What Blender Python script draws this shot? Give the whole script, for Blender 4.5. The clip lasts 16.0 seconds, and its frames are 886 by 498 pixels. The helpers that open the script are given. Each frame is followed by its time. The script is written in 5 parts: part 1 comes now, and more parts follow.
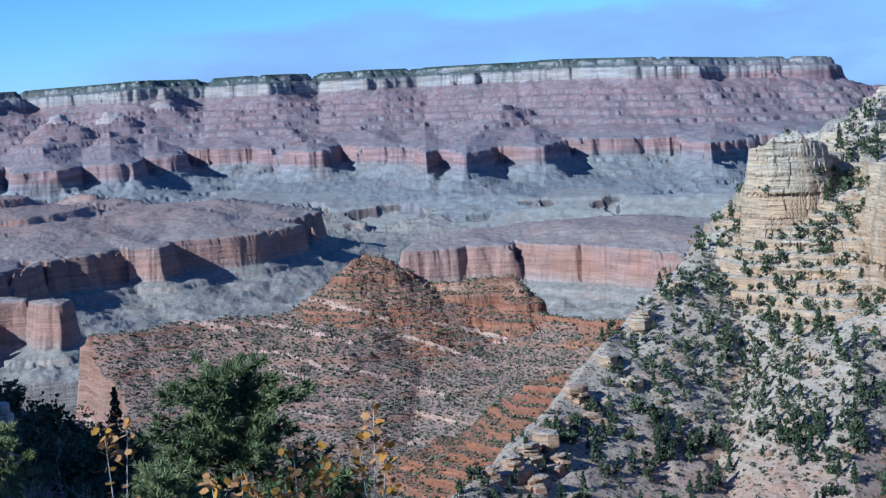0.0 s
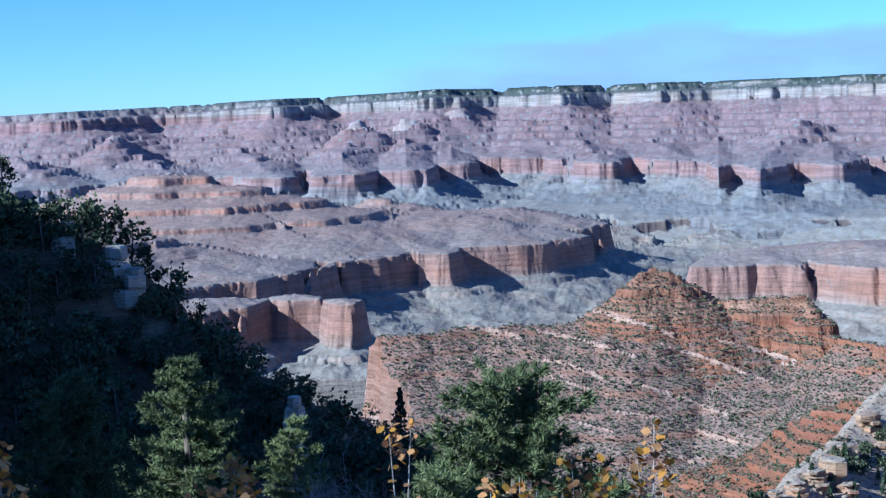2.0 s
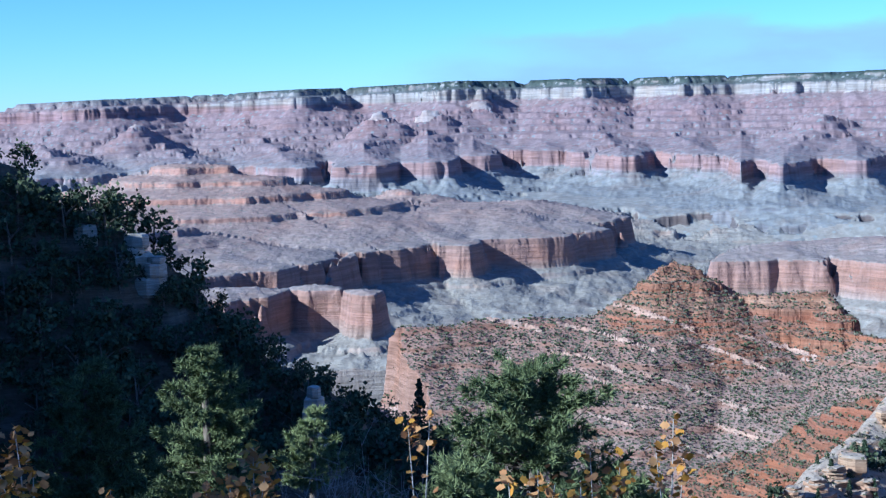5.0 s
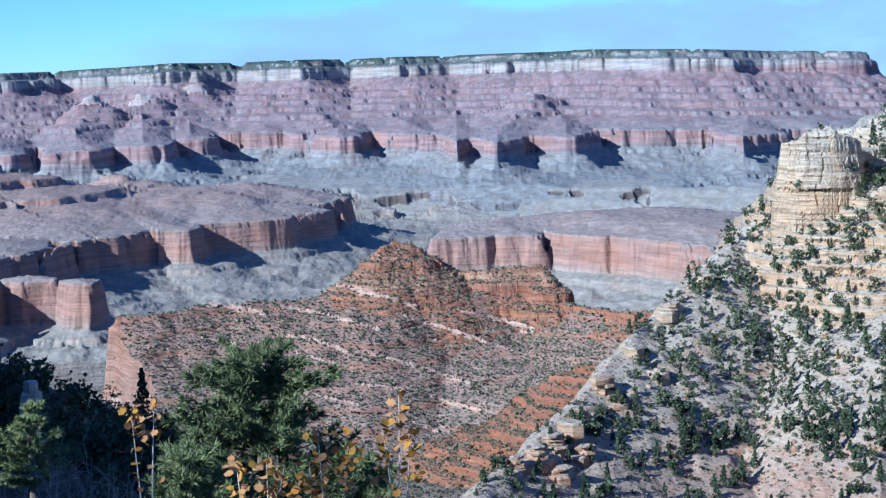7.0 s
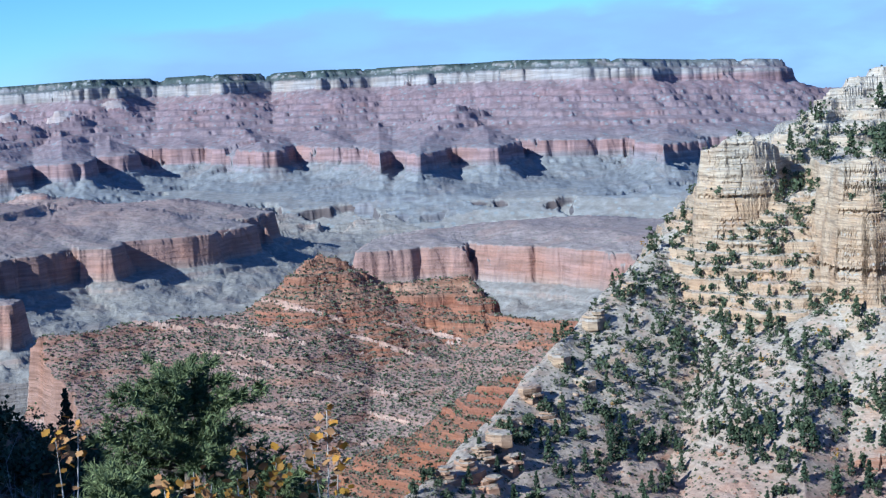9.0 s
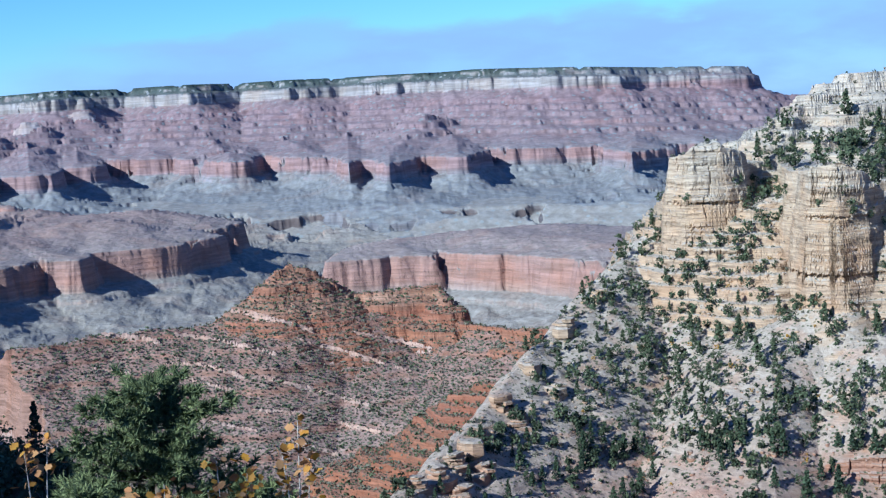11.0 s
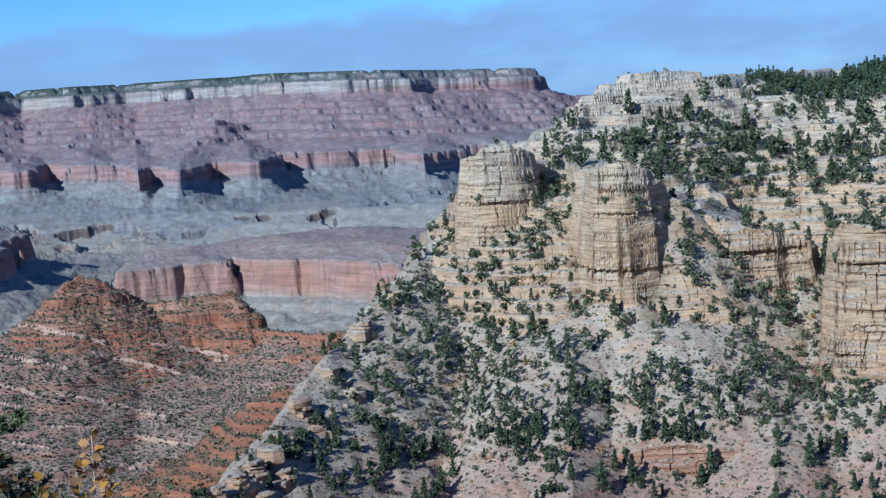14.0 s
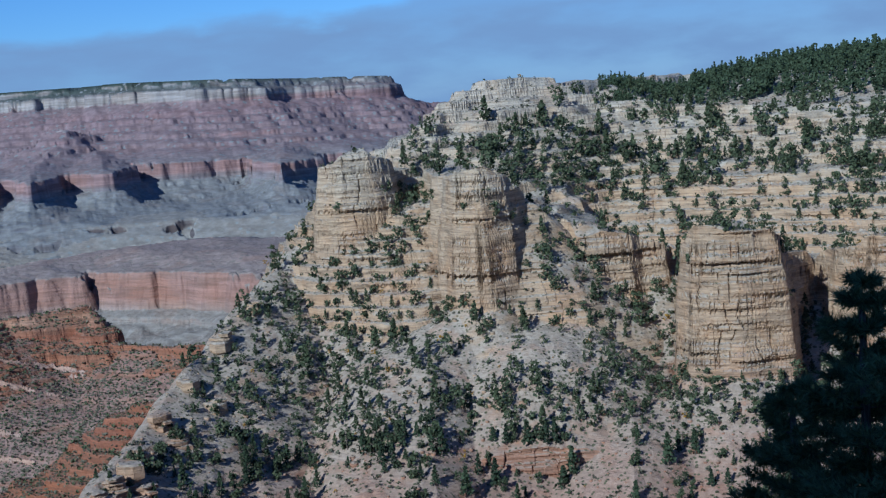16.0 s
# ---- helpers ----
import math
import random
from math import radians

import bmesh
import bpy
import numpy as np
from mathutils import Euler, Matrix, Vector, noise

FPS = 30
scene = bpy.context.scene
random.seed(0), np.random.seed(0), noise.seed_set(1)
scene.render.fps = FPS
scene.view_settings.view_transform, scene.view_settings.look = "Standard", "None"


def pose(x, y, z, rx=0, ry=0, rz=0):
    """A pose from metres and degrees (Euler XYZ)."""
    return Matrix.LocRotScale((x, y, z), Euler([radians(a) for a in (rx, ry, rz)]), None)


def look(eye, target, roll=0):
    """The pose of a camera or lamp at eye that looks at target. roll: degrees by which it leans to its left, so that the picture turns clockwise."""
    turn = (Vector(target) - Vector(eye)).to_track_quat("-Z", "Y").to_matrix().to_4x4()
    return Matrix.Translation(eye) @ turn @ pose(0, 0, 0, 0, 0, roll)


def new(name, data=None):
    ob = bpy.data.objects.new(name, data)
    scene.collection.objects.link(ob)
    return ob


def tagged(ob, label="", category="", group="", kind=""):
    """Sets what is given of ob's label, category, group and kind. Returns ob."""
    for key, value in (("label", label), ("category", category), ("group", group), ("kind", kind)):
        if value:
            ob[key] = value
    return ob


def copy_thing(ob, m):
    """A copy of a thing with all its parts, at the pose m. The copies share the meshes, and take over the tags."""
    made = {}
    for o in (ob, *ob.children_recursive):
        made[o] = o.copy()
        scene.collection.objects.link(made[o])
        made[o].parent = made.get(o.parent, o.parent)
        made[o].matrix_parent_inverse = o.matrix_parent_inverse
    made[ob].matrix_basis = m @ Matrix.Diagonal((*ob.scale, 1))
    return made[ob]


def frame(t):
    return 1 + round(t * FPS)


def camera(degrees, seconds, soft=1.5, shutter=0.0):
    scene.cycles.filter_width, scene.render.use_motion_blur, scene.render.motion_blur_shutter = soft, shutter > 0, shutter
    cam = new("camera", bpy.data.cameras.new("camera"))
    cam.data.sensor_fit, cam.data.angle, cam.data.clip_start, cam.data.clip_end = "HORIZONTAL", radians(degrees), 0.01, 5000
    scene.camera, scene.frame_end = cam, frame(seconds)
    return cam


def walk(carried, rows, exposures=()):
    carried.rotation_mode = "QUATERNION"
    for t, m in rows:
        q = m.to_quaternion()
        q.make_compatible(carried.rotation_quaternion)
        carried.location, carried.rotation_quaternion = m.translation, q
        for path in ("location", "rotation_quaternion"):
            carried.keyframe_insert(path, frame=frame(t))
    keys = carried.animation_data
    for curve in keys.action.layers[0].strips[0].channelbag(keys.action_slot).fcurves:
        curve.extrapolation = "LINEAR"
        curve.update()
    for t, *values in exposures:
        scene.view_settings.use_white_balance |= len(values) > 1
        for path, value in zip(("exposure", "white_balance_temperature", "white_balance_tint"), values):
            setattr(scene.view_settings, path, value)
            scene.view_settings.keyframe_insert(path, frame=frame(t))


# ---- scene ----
cam = camera(34.0, 16.0, 1.3)
walk(cam, [
    (0.0, pose(0, 0, 1.65, 83.94, 2.79, 0.49)),
    (0.5, pose(0, 0, 1.65, 84.79, 2.30, 4.79)),
    (1.0, pose(0, 0, 1.65, 85.21, 2.42, 8.15)),
    (1.5, pose(0, 0, 1.65, 84.55, 1.96, 10.04)),
    (2.0, pose(0, 0, 1.65, 84.82, 1.63, 11.97)),
    (2.5, pose(0, 0, 1.65, 84.62, 1.01, 12.61)),
    (3.0, pose(0, 0, 1.65, 84.71, 0.74, 12.93)),
    (5.5, pose(0, 0, 1.65, 84.50, 1.32, 12.64)),
    (6.0, pose(0, 0, 1.65, 84.55, 0.96, 9.06)),
    (6.5, pose(0, 0, 1.65, 83.75, 1.64, 5.07)),
    (7.0, pose(0, 0, 1.65, 83.52, 1.71, 1.75)),
    (7.5, pose(0, 0, 1.65, 82.99, 2.30, -0.27)),
    (8.0, pose(0, 0, 1.65, 83.15, 2.10, -0.25)),
    (8.5, pose(0, 0, 1.65, 83.29, 2.03, -0.65)),
    (9.0, pose(0, 0, 1.65, 83.88, 2.51, -1.32)),
    (11.5, pose(0, 0, 1.65, 84.27, 2.70, -3.04)),
    (12.0, pose(0, 0, 1.65, 84.38, 2.63, -3.72)),
    (12.5, pose(0, 0, 1.65, 84.31, 2.69, -4.58)),
    (13.0, pose(0, 0, 1.65, 83.83, 2.93, -6.62)),
    (13.5, pose(0, 0, 1.65, 83.51, 3.60, -8.43)),
    (14.0, pose(0, 0, 1.65, 83.86, 3.60, -10.78)),
    (14.5, pose(0, 0, 1.65, 83.94, 3.67, -12.38)),
    (15.0, pose(0, 0, 1.65, 84.02, 3.78, -14.15)),
    (15.5, pose(0, 0, 1.65, 83.56, 3.93, -15.30)),
    (16.0, pose(0, 0, 1.65, 83.78, 4.14, -16.43)),
], exposures=[(0, 0.52, 5150, 2), (1.5, 0.76, 5100, 2), (3, 0.9, 5050, 2), (5.5, 0.95, 5050, 2), (7, 0.88, 5150, 2), (9, 0.76, 5250, 2), (13, 0.58, 5300, 2), (16, -0.08, 5300, 2)])

# ---- light ----
SUN_AZ, SUN_EL = -130.0, 28.0
world = bpy.data.worlds.new("world")
scene.world = world
world.use_nodes = True
wn, wl = world.node_tree.nodes, world.node_tree.links
wn.clear()
w_out = wn.new("ShaderNodeOutputWorld")
w_bg = wn.new("ShaderNodeBackground")
w_sky = wn.new("ShaderNodeTexSky")
w_sky.sky_type, w_sky.sun_disc = "NISHITA", False
w_sky.sun_elevation, w_sky.sun_rotation = radians(SUN_EL), radians(SUN_AZ)
w_sky.altitude, w_sky.air_density, w_sky.dust_density, w_sky.ozone_density = 2100, 1.0, 0.15, 3.5
w_bg.inputs["Strength"].default_value = 0.085
# the smoke bank over the far plateau, thinning out to the west
w_tc = wn.new("ShaderNodeTexCoord")
w_sep = wn.new("ShaderNodeSeparateXYZ")
wl.new(w_tc.outputs["Generated"], w_sep.inputs[0])


def wmath(op, a, b=None, c=None):
    n = wn.new("ShaderNodeMath")
    n.operation = op
    for i, v in enumerate((a, b, c)):
        if v is None:
            continue
        if isinstance(v, (int, float)):
            n.inputs[i].default_value = v
        else:
            wl.new(v, n.inputs[i])
    return n.outputs[0]


def wramp(v, lo, hi):
    n = wn.new("ShaderNodeMapRange")
    n.interpolation_type = "SMOOTHSTEP"
    n.inputs["From Min"].default_value, n.inputs["From Max"].default_value = lo, hi
    wl.new(v, n.inputs["Value"])
    return n.outputs["Result"]


w_map = wn.new("ShaderNodeMapping")
w_map.inputs["Scale"].default_value = (8, 8, 26)
wl.new(w_tc.outputs["Generated"], w_map.inputs["Vector"])
w_noise = wn.new("ShaderNodeTexNoise")
w_noise.inputs["Scale"].default_value = 1.6
w_noise.inputs["Detail"].default_value = 6
wl.new(w_map.outputs[0], w_noise.inputs["Vector"])
w_jit = wmath("MULTIPLY", wmath("SUBTRACT", w_noise.outputs["Fac"], 0.5), 0.045)
w_az = wmath("ARCTAN2", w_sep.outputs["X"], w_sep.outputs["Y"])
w_top = wmath("ADD", wmath("ADD", w_sep.outputs["Z"], w_jit), wmath("MULTIPLY", w_az, -0.016))
w_high = wmath("SUBTRACT", 1.0, wramp(w_top, 0.048, 0.062))
w_side = wramp(wmath("ADD", wmath("ADD", w_az, wmath("MULTIPLY", w_jit, 2.0)), wmath("MULTIPLY", w_sep.outputs["Z"], -1.6)), -0.33, -0.19)
w_fac = wmath("MULTIPLY", wmath("MULTIPLY", w_high, w_side), wmath("ADD", wmath("MULTIPLY", wramp(w_noise.outputs["Fac"], 0.32, 0.68), 0.3), 0.68))
w_mix = wn.new("ShaderNodeMix")
w_mix.data_type = "RGBA"
w_mix.inputs[7].default_value = (2.7, 3.9, 6.2, 1)
wl.new(w_fac, w_mix.inputs[0])
w_tint = wn.new("ShaderNodeMix")
w_tint.data_type, w_tint.blend_type = "RGBA", "MULTIPLY"
w_tint.inputs[0].default_value = 1.0
w_tint.inputs[7].default_value = (0.58, 0.80, 1.16, 1)
wl.new(w_sky.outputs[0], w_tint.inputs[6])
wl.new(w_tint.outputs[2], w_mix.inputs[6])
wl.new(w_mix.outputs[2], w_bg.inputs["Color"])
wl.new(w_bg.outputs[0], w_out.inputs["Surface"])

sun = new("sun", bpy.data.lights.new("sun", "SUN"))
sun.data.energy, sun.data.angle, sun.data.color = 4.6, radians(0.53), (1.0, 0.95, 0.88)
sun.matrix_world = look((1000 * math.sin(radians(SUN_AZ)) * math.cos(radians(SUN_EL)),
                         1000 * math.cos(radians(SUN_AZ)) * math.cos(radians(SUN_EL)),
                         1000 * math.sin(radians(SUN_EL))), (0, 0, 0))


# ---- materials ----
class Mat:
    """A small wrapper round a node material."""

    def __init__(self, name, rough=0.9):
        self.m = bpy.data.materials.new(name)
        self.m.use_nodes = True
        self.n, self.l = self.m.node_tree.nodes, self.m.node_tree.links
        self.bsdf = self.n["Principled BSDF"]
        self.bsdf.inputs["Roughness"].default_value = rough
        self.bsdf.inputs["Specular IOR Level"].default_value = 0.15
        self.geo = self.n.new("ShaderNodeNewGeometry")
        self.pos = self.geo.outputs["Position"]

    def put(self, sock, v):
        if isinstance(v, (int, float)):
            sock.default_value = v
        elif isinstance(v, tuple):
            sock.default_value = v if len(v) == 4 else (*v, 1)
        else:
            self.l.new(v, sock)

    def math(self, op, a, b=None, c=None):
        n = self.n.new("ShaderNodeMath")
        n.operation = op
        for i, v in enumerate((a, b, c)):
            if v is not None:
                self.put(n.inputs[i], v)
        return n.outputs[0]

    def sep(self, v):
        n = self.n.new("ShaderNodeSeparateXYZ")
        self.l.new(v, n.inputs[0])
        return n.outputs

    def scaled(self, s, v=None):
        n = self.n.new("ShaderNodeMapping")
        n.inputs["Scale"].default_value = s
        self.l.new(v or self.pos, n.inputs["Vector"])
        return n.outputs[0]

    def noise(self, scale, detail=4, rough=0.55, vec=None):
        n = self.n.new("ShaderNodeTexNoise")
        n.inputs["Scale"].default_value, n.inputs["Detail"].default_value = scale, detail
        n.inputs["Roughness"].default_value = rough
        self.l.new(vec or self.pos, n.inputs["Vector"])
        return n.outputs["Fac"]

    def cells(self, scale, vec=None, feature="F1"):
        n = self.n.new("ShaderNodeTexVoronoi")
        n.feature = feature
        n.inputs["Scale"].default_value = scale
        self.l.new(vec or self.pos, n.inputs["Vector"])
        return n.outputs

    def ramp(self, v, lo, hi, a=0.0, b=1.0):
        n = self.n.new("ShaderNodeMapRange")
        n.interpolation_type = "SMOOTHSTEP"
        for k, x in (("From Min", lo), ("From Max", hi), ("To Min", a), ("To Max", b)):
            n.inputs[k].default_value = x
        self.put(n.inputs["Value"], v)
        return n.outputs["Result"]

    def stops(self, v, stops):
        n = self.n.new("ShaderNodeValToRGB")
        e = n.color_ramp.elements
        while len(e) < len(stops):
            e.new(0.5)
        for el, (p, c) in zip(e, stops):
            el.position, el.color = p, (*c, 1)
        self.l.new(v, n.inputs[0])
        return n.outputs[0]

    def mix(self, fac, a, b, blend="MIX"):
        n = self.n.new("ShaderNodeMix")
        n.data_type, n.blend_type = "RGBA", blend
        self.put(n.inputs[0], fac)
        self.put(n.inputs[6], a)
        self.put(n.inputs[7], b)
        return n.outputs[2]

    def bump(self, h, dist, strength=1.0):
        n = self.n.new("ShaderNodeBump")
        n.inputs["Distance"].default_value, n.inputs["Strength"].default_value = dist, strength
        self.l.new(h, n.inputs["Height"])
        self.l.new(n.outputs[0], self.bsdf.inputs["Normal"])

    def colour(self, c):
        self.put(self.bsdf.inputs["Base Color"], c)
        return self.m


def strata_mat(name, zlo, zhi, bands, talus, size, scrub=None, scrub_size=3.0, scrub_amount=0.5, cliff_at=(0.55, 0.8), wobble=6.0, flow=0.5, bedding=0.75, relief=0.35, lines=0.0, warm=0.25):
    """Layered rock: colour bands by height on the steep faces, debris with scrub on the slopes."""
    m = Mat(name, 0.95)
    z = m.sep(m.pos)[2]
    big = m.noise(1 / (size * 12), 4)
    fine = m.noise(1 / size, 5, 0.65)
    zz = m.math("ADD", z, m.math("MULTIPLY", m.math("SUBTRACT", big, 0.5), wobble * 2))
    rock = m.stops(m.ramp(zz, zlo, zhi), bands)
    m_lin = rock.node.inputs[0].links[0].from_node
    m_lin.interpolation_type = "LINEAR"
    beds = m.noise(1.0, 5, 0.7, m.scaled((0.12 / size, 0.12 / size, 2.2 / size)))
    patch = m.noise(1 / (size * 5), 4, 0.6)
    rock = m.mix(m.ramp(patch, 0.42, 0.66, 0, 0.4), rock, m.mix(1.0, rock, (1.1, 0.86, 0.66), "MULTIPLY"))
    streak = m.noise(1.0, 4, 0.6, m.scaled((1.6 / size, 1.6 / size, 0.12 / size)))
    rock = m.mix(m.ramp(beds, 0.36, 0.7, bedding, 0.0), rock, m.mix(1.0, rock, (0.45, 0.42, 0.4), "MULTIPLY"))
    rock = m.mix(m.ramp(streak, 0.5, 0.8, 0, flow), rock, m.mix(1.0, rock, (0.55, 0.5, 0.5), "MULTIPLY"))
    # thin dark bedding lines, with the shade under ledges put into the colour
    if lines:
        thin = m.noise(1.0, 3, 0.6, m.scaled((0.05 / size, 0.05 / size, 0.8 / size)))
        dark = m.math("MULTIPLY", m.ramp(m.math("ABSOLUTE", m.math("SUBTRACT", thin, 0.5)), 0.0, 0.055, lines, 0.0), m.ramp(fine, 0.32, 0.48))
        rock = m.mix(dark, rock, (0.09, 0.075, 0.06))
    soil = m.stops(m.ramp(zz, zlo, zhi), talus)
    soil.node.inputs[0].links[0].from_node.interpolation_type = "LINEAR"
    soil = m.mix(m.ramp(fine, 0.35, 0.7), m.mix(1.0, soil, (0.72, 0.7, 0.68), "MULTIPLY"), soil)
    soil = m.mix(m.ramp(patch, 0.5, 0.64, 0, warm), soil, m.mix(1.0, soil, (1.04, 0.72, 0.58), "MULTIPLY"))
    if scrub:
        c = m.cells(1 / scrub_size)
        spot = m.ramp(m.math("SUBTRACT", c["Distance"], m.math("MULTIPLY", big, 0.28)), 0.12 + 0.2 * scrub_amount, 0.22 * scrub_amount, 0, 1)
        soil = m.mix(spot, soil, scrub)
    nz = m.sep(m.geo.outputs["Normal"])[2]
    flat = m.ramp(m.math("ADD", nz, m.math("MULTIPLY", m.math("SUBTRACT", fine, 0.5), 0.25)), *cliff_at)
    h = m.math("ADD", m.math("ADD", fine, m.math("MULTIPLY", streak, flow)), m.math("MULTIPLY", beds, 1.5))
    m.bump(h, size * relief, 0.7)
    return m.colour(m.mix(flat, rock, soil))


LIMESTONE = strata_mat(
    "limestone", -160, 15,
    [(0.0, (0.40, 0.20, 0.14)), (0.2, (0.44, 0.27, 0.19)), (0.32, (0.53, 0.405, 0.285)), (0.5, (0.50, 0.38, 0.265)), (0.62, (0.54, 0.425, 0.30)),
     (0.75, (0.52, 0.455, 0.36)), (0.88, (0.57, 0.515, 0.43)), (1.0, (0.56, 0.515, 0.44))],
    [(0.0, (0.35, 0.215, 0.165)), (0.10, (0.39, 0.28, 0.225)), (0.22, (0.42, 0.355, 0.295)), (0.42, (0.45, 0.40, 0.335)), (0.6, (0.45, 0.415, 0.355)), (1.0, (0.47, 0.435, 0.375))],
    2.2, (0.1, 0.105, 0.065), 2.0, 0.38, (0.5, 0.74), 14, 0.12, 0.6, 0.5, 0.38, 0.4)
RED_ROCK = strata_mat(
    "red_sandstone", -288, -144,
    [(0.0, (0.35, 0.25, 0.21)), (0.2, (0.335, 0.21, 0.17)), (0.4, (0.35, 0.225, 0.18)), (0.6, (0.325, 0.195, 0.15)), (0.8, (0.335, 0.185, 0.14)), (1.0, (0.345, 0.19, 0.145))],
    [(0.0, (0.33, 0.25, 0.22)), (0.35, (0.325, 0.232, 0.2)), (0.7, (0.32, 0.205, 0.17)), (1.0, (0.33, 0.19, 0.15))],
    5.0, (0.105, 0.11, 0.08), 4.0, 0.8, (0.7, 0.9), 3)
RED_LEDGE = strata_mat(
    "pale_ledge_rock", -288, -144,
    [(0.0, (0.46, 0.36, 0.31)), (0.5, (0.45, 0.335, 0.285)), (1.0, (0.44, 0.30, 0.24))],
    [(0.0, (0.36, 0.25, 0.21)), (1.0, (0.36, 0.21, 0.16))], 4.0, (0.1, 0.105, 0.075), 4.4, 0.5, (0.62, 0.86), 3, 0.5, 0.5, 0.3)
RED_BLUFF = strata_mat(
    "red_bluff_rock", -288, -138,
    [(0.0, (0.310, 0.143, 0.090)), (0.3, (0.327, 0.153, 0.095)), (0.45, (0.292, 0.133, 0.090)), (0.6, (0.344, 0.173, 0.112)), (0.72, (0.310, 0.143, 0.095)), (0.8, (0.378, 0.245, 0.179)), (0.86, (0.310, 0.153, 0.101)), (1.0, (0.344, 0.194, 0.134))],
    [(0.0, (0.30, 0.155, 0.105)), (1.0, (0.301, 0.184, 0.134))],
    4.4, (0.1, 0.105, 0.075), 4.4, 0.45, (0.7, 0.9), 3, 0.4, 0.8, 0.3, 0.3)
REDWALL = strata_mat(
    "redwall_rock", -307, -76,
    [(0.0, (0.29, 0.28, 0.27)), (0.22, (0.33, 0.29, 0.27)), (0.28, (0.33, 0.265, 0.24)), (0.34, (0.36, 0.225, 0.19)), (0.42, (0.35, 0.225, 0.195)), (0.47, (0.32, 0.22, 0.195)),
     (0.55, (0.38, 0.25, 0.22)), (0.75, (0.40, 0.23, 0.185)), (1.0, (0.39, 0.23, 0.19))],
    [(0.0, (0.275, 0.265, 0.245)), (0.25, (0.285, 0.272, 0.252)), (0.4, (0.29, 0.265, 0.248)), (0.5, (0.315, 0.265, 0.25)), (0.6, (0.32, 0.245, 0.225)), (1.0, (0.33, 0.235, 0.205))],
    13.0, (0.2, 0.18, 0.16), 11.0, 0.2, (0.55, 0.8), 4, 0.65, 0.5, 0.24, 0.25)
TONTO = strata_mat(
    "tonto_shale", -370, -150,
    # steep rock: dark schist, with the shade of the inner gorge painted in
    [(0.0, (0.07, 0.065, 0.075)), (0.5, (0.10, 0.095, 0.105)), (0.68, (0.14, 0.125, 0.13)), (0.76, (0.28, 0.25, 0.25)), (1.0, (0.33, 0.28, 0.28))],
    [(0.0, (0.24, 0.235, 0.22)), (0.4, (0.27, 0.265, 0.25)), (0.6, (0.285, 0.28, 0.265)), (1.0, (0.295, 0.292, 0.285))],
    18.0, (0.24, 0.26, 0.26), 18.0, 0.12, (0.5, 0.8), 4, 0.12, 0.6, 0.035, 0.0, 0.12)
# distant blue haze is painted into these muted rock colours
HAZED_FAR_ROCK = strata_mat(
    "hazed_rim_rock", -271, 91,
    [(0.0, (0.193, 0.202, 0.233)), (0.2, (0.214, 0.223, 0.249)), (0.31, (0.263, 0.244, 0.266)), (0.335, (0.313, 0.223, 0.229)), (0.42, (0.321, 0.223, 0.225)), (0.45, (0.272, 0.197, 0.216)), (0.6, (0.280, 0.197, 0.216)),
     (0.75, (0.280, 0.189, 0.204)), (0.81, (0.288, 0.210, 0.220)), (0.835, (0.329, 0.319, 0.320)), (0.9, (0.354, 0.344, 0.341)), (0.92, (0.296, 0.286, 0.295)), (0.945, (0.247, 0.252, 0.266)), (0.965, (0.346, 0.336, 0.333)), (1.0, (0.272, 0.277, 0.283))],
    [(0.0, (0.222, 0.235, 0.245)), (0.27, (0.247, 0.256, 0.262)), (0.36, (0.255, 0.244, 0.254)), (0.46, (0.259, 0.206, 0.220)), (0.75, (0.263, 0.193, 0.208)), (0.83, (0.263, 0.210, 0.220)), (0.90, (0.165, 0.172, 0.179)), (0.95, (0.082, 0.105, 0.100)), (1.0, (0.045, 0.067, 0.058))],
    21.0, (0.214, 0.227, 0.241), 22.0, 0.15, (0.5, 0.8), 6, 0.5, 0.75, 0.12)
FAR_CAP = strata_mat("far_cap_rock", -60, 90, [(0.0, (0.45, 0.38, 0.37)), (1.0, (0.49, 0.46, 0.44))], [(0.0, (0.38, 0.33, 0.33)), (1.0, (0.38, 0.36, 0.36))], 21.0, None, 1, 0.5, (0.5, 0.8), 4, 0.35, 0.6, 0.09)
SOIL = strata_mat(
    "rim_soil", -160, 40,
    [(0.0, (0.13, 0.11, 0.09)), (1.0, (0.18, 0.16, 0.13))],
    [(0.0, (0.07, 0.06, 0.045)), (1.0, (0.11, 0.09, 0.065))], 0.8, (0.06, 0.06, 0.035), 0.9, 0.6, (0.45, 0.7), 3)


# ---- the land ----
def lattice(ix, iy, seed):
    h = (ix * np.int64(374761393) + iy * np.int64(668265263) + np.int64(seed) * np.int64(2147483647)) & np.int64(0xFFFFFFFF)
    h = ((h ^ (h >> np.int64(13))) * np.int64(1274126177)) & np.int64(0xFFFFFFFF)
    return ((h ^ (h >> np.int64(16))) & np.int64(0xFFFF)).astype(np.float32) / 65535.0


def vnoise(x, y, seed=0):
    """Smooth value noise from -1 to 1."""
    fx, fy = np.floor(x), np.floor(y)
    ix, iy = fx.astype(np.int64), fy.astype(np.int64)
    u, v = (x - fx).astype(np.float32), (y - fy).astype(np.float32)
    u, v = u * u * (3 - 2 * u), v * v * (3 - 2 * v)
    a, b = lattice(ix, iy, seed), lattice(ix + 1, iy, seed)
    c, d = lattice(ix, iy + 1, seed), lattice(ix + 1, iy + 1, seed)
    return (a + (b - a) * u + (c - a) * v + (a - b - c + d) * u * v) * 2 - 1


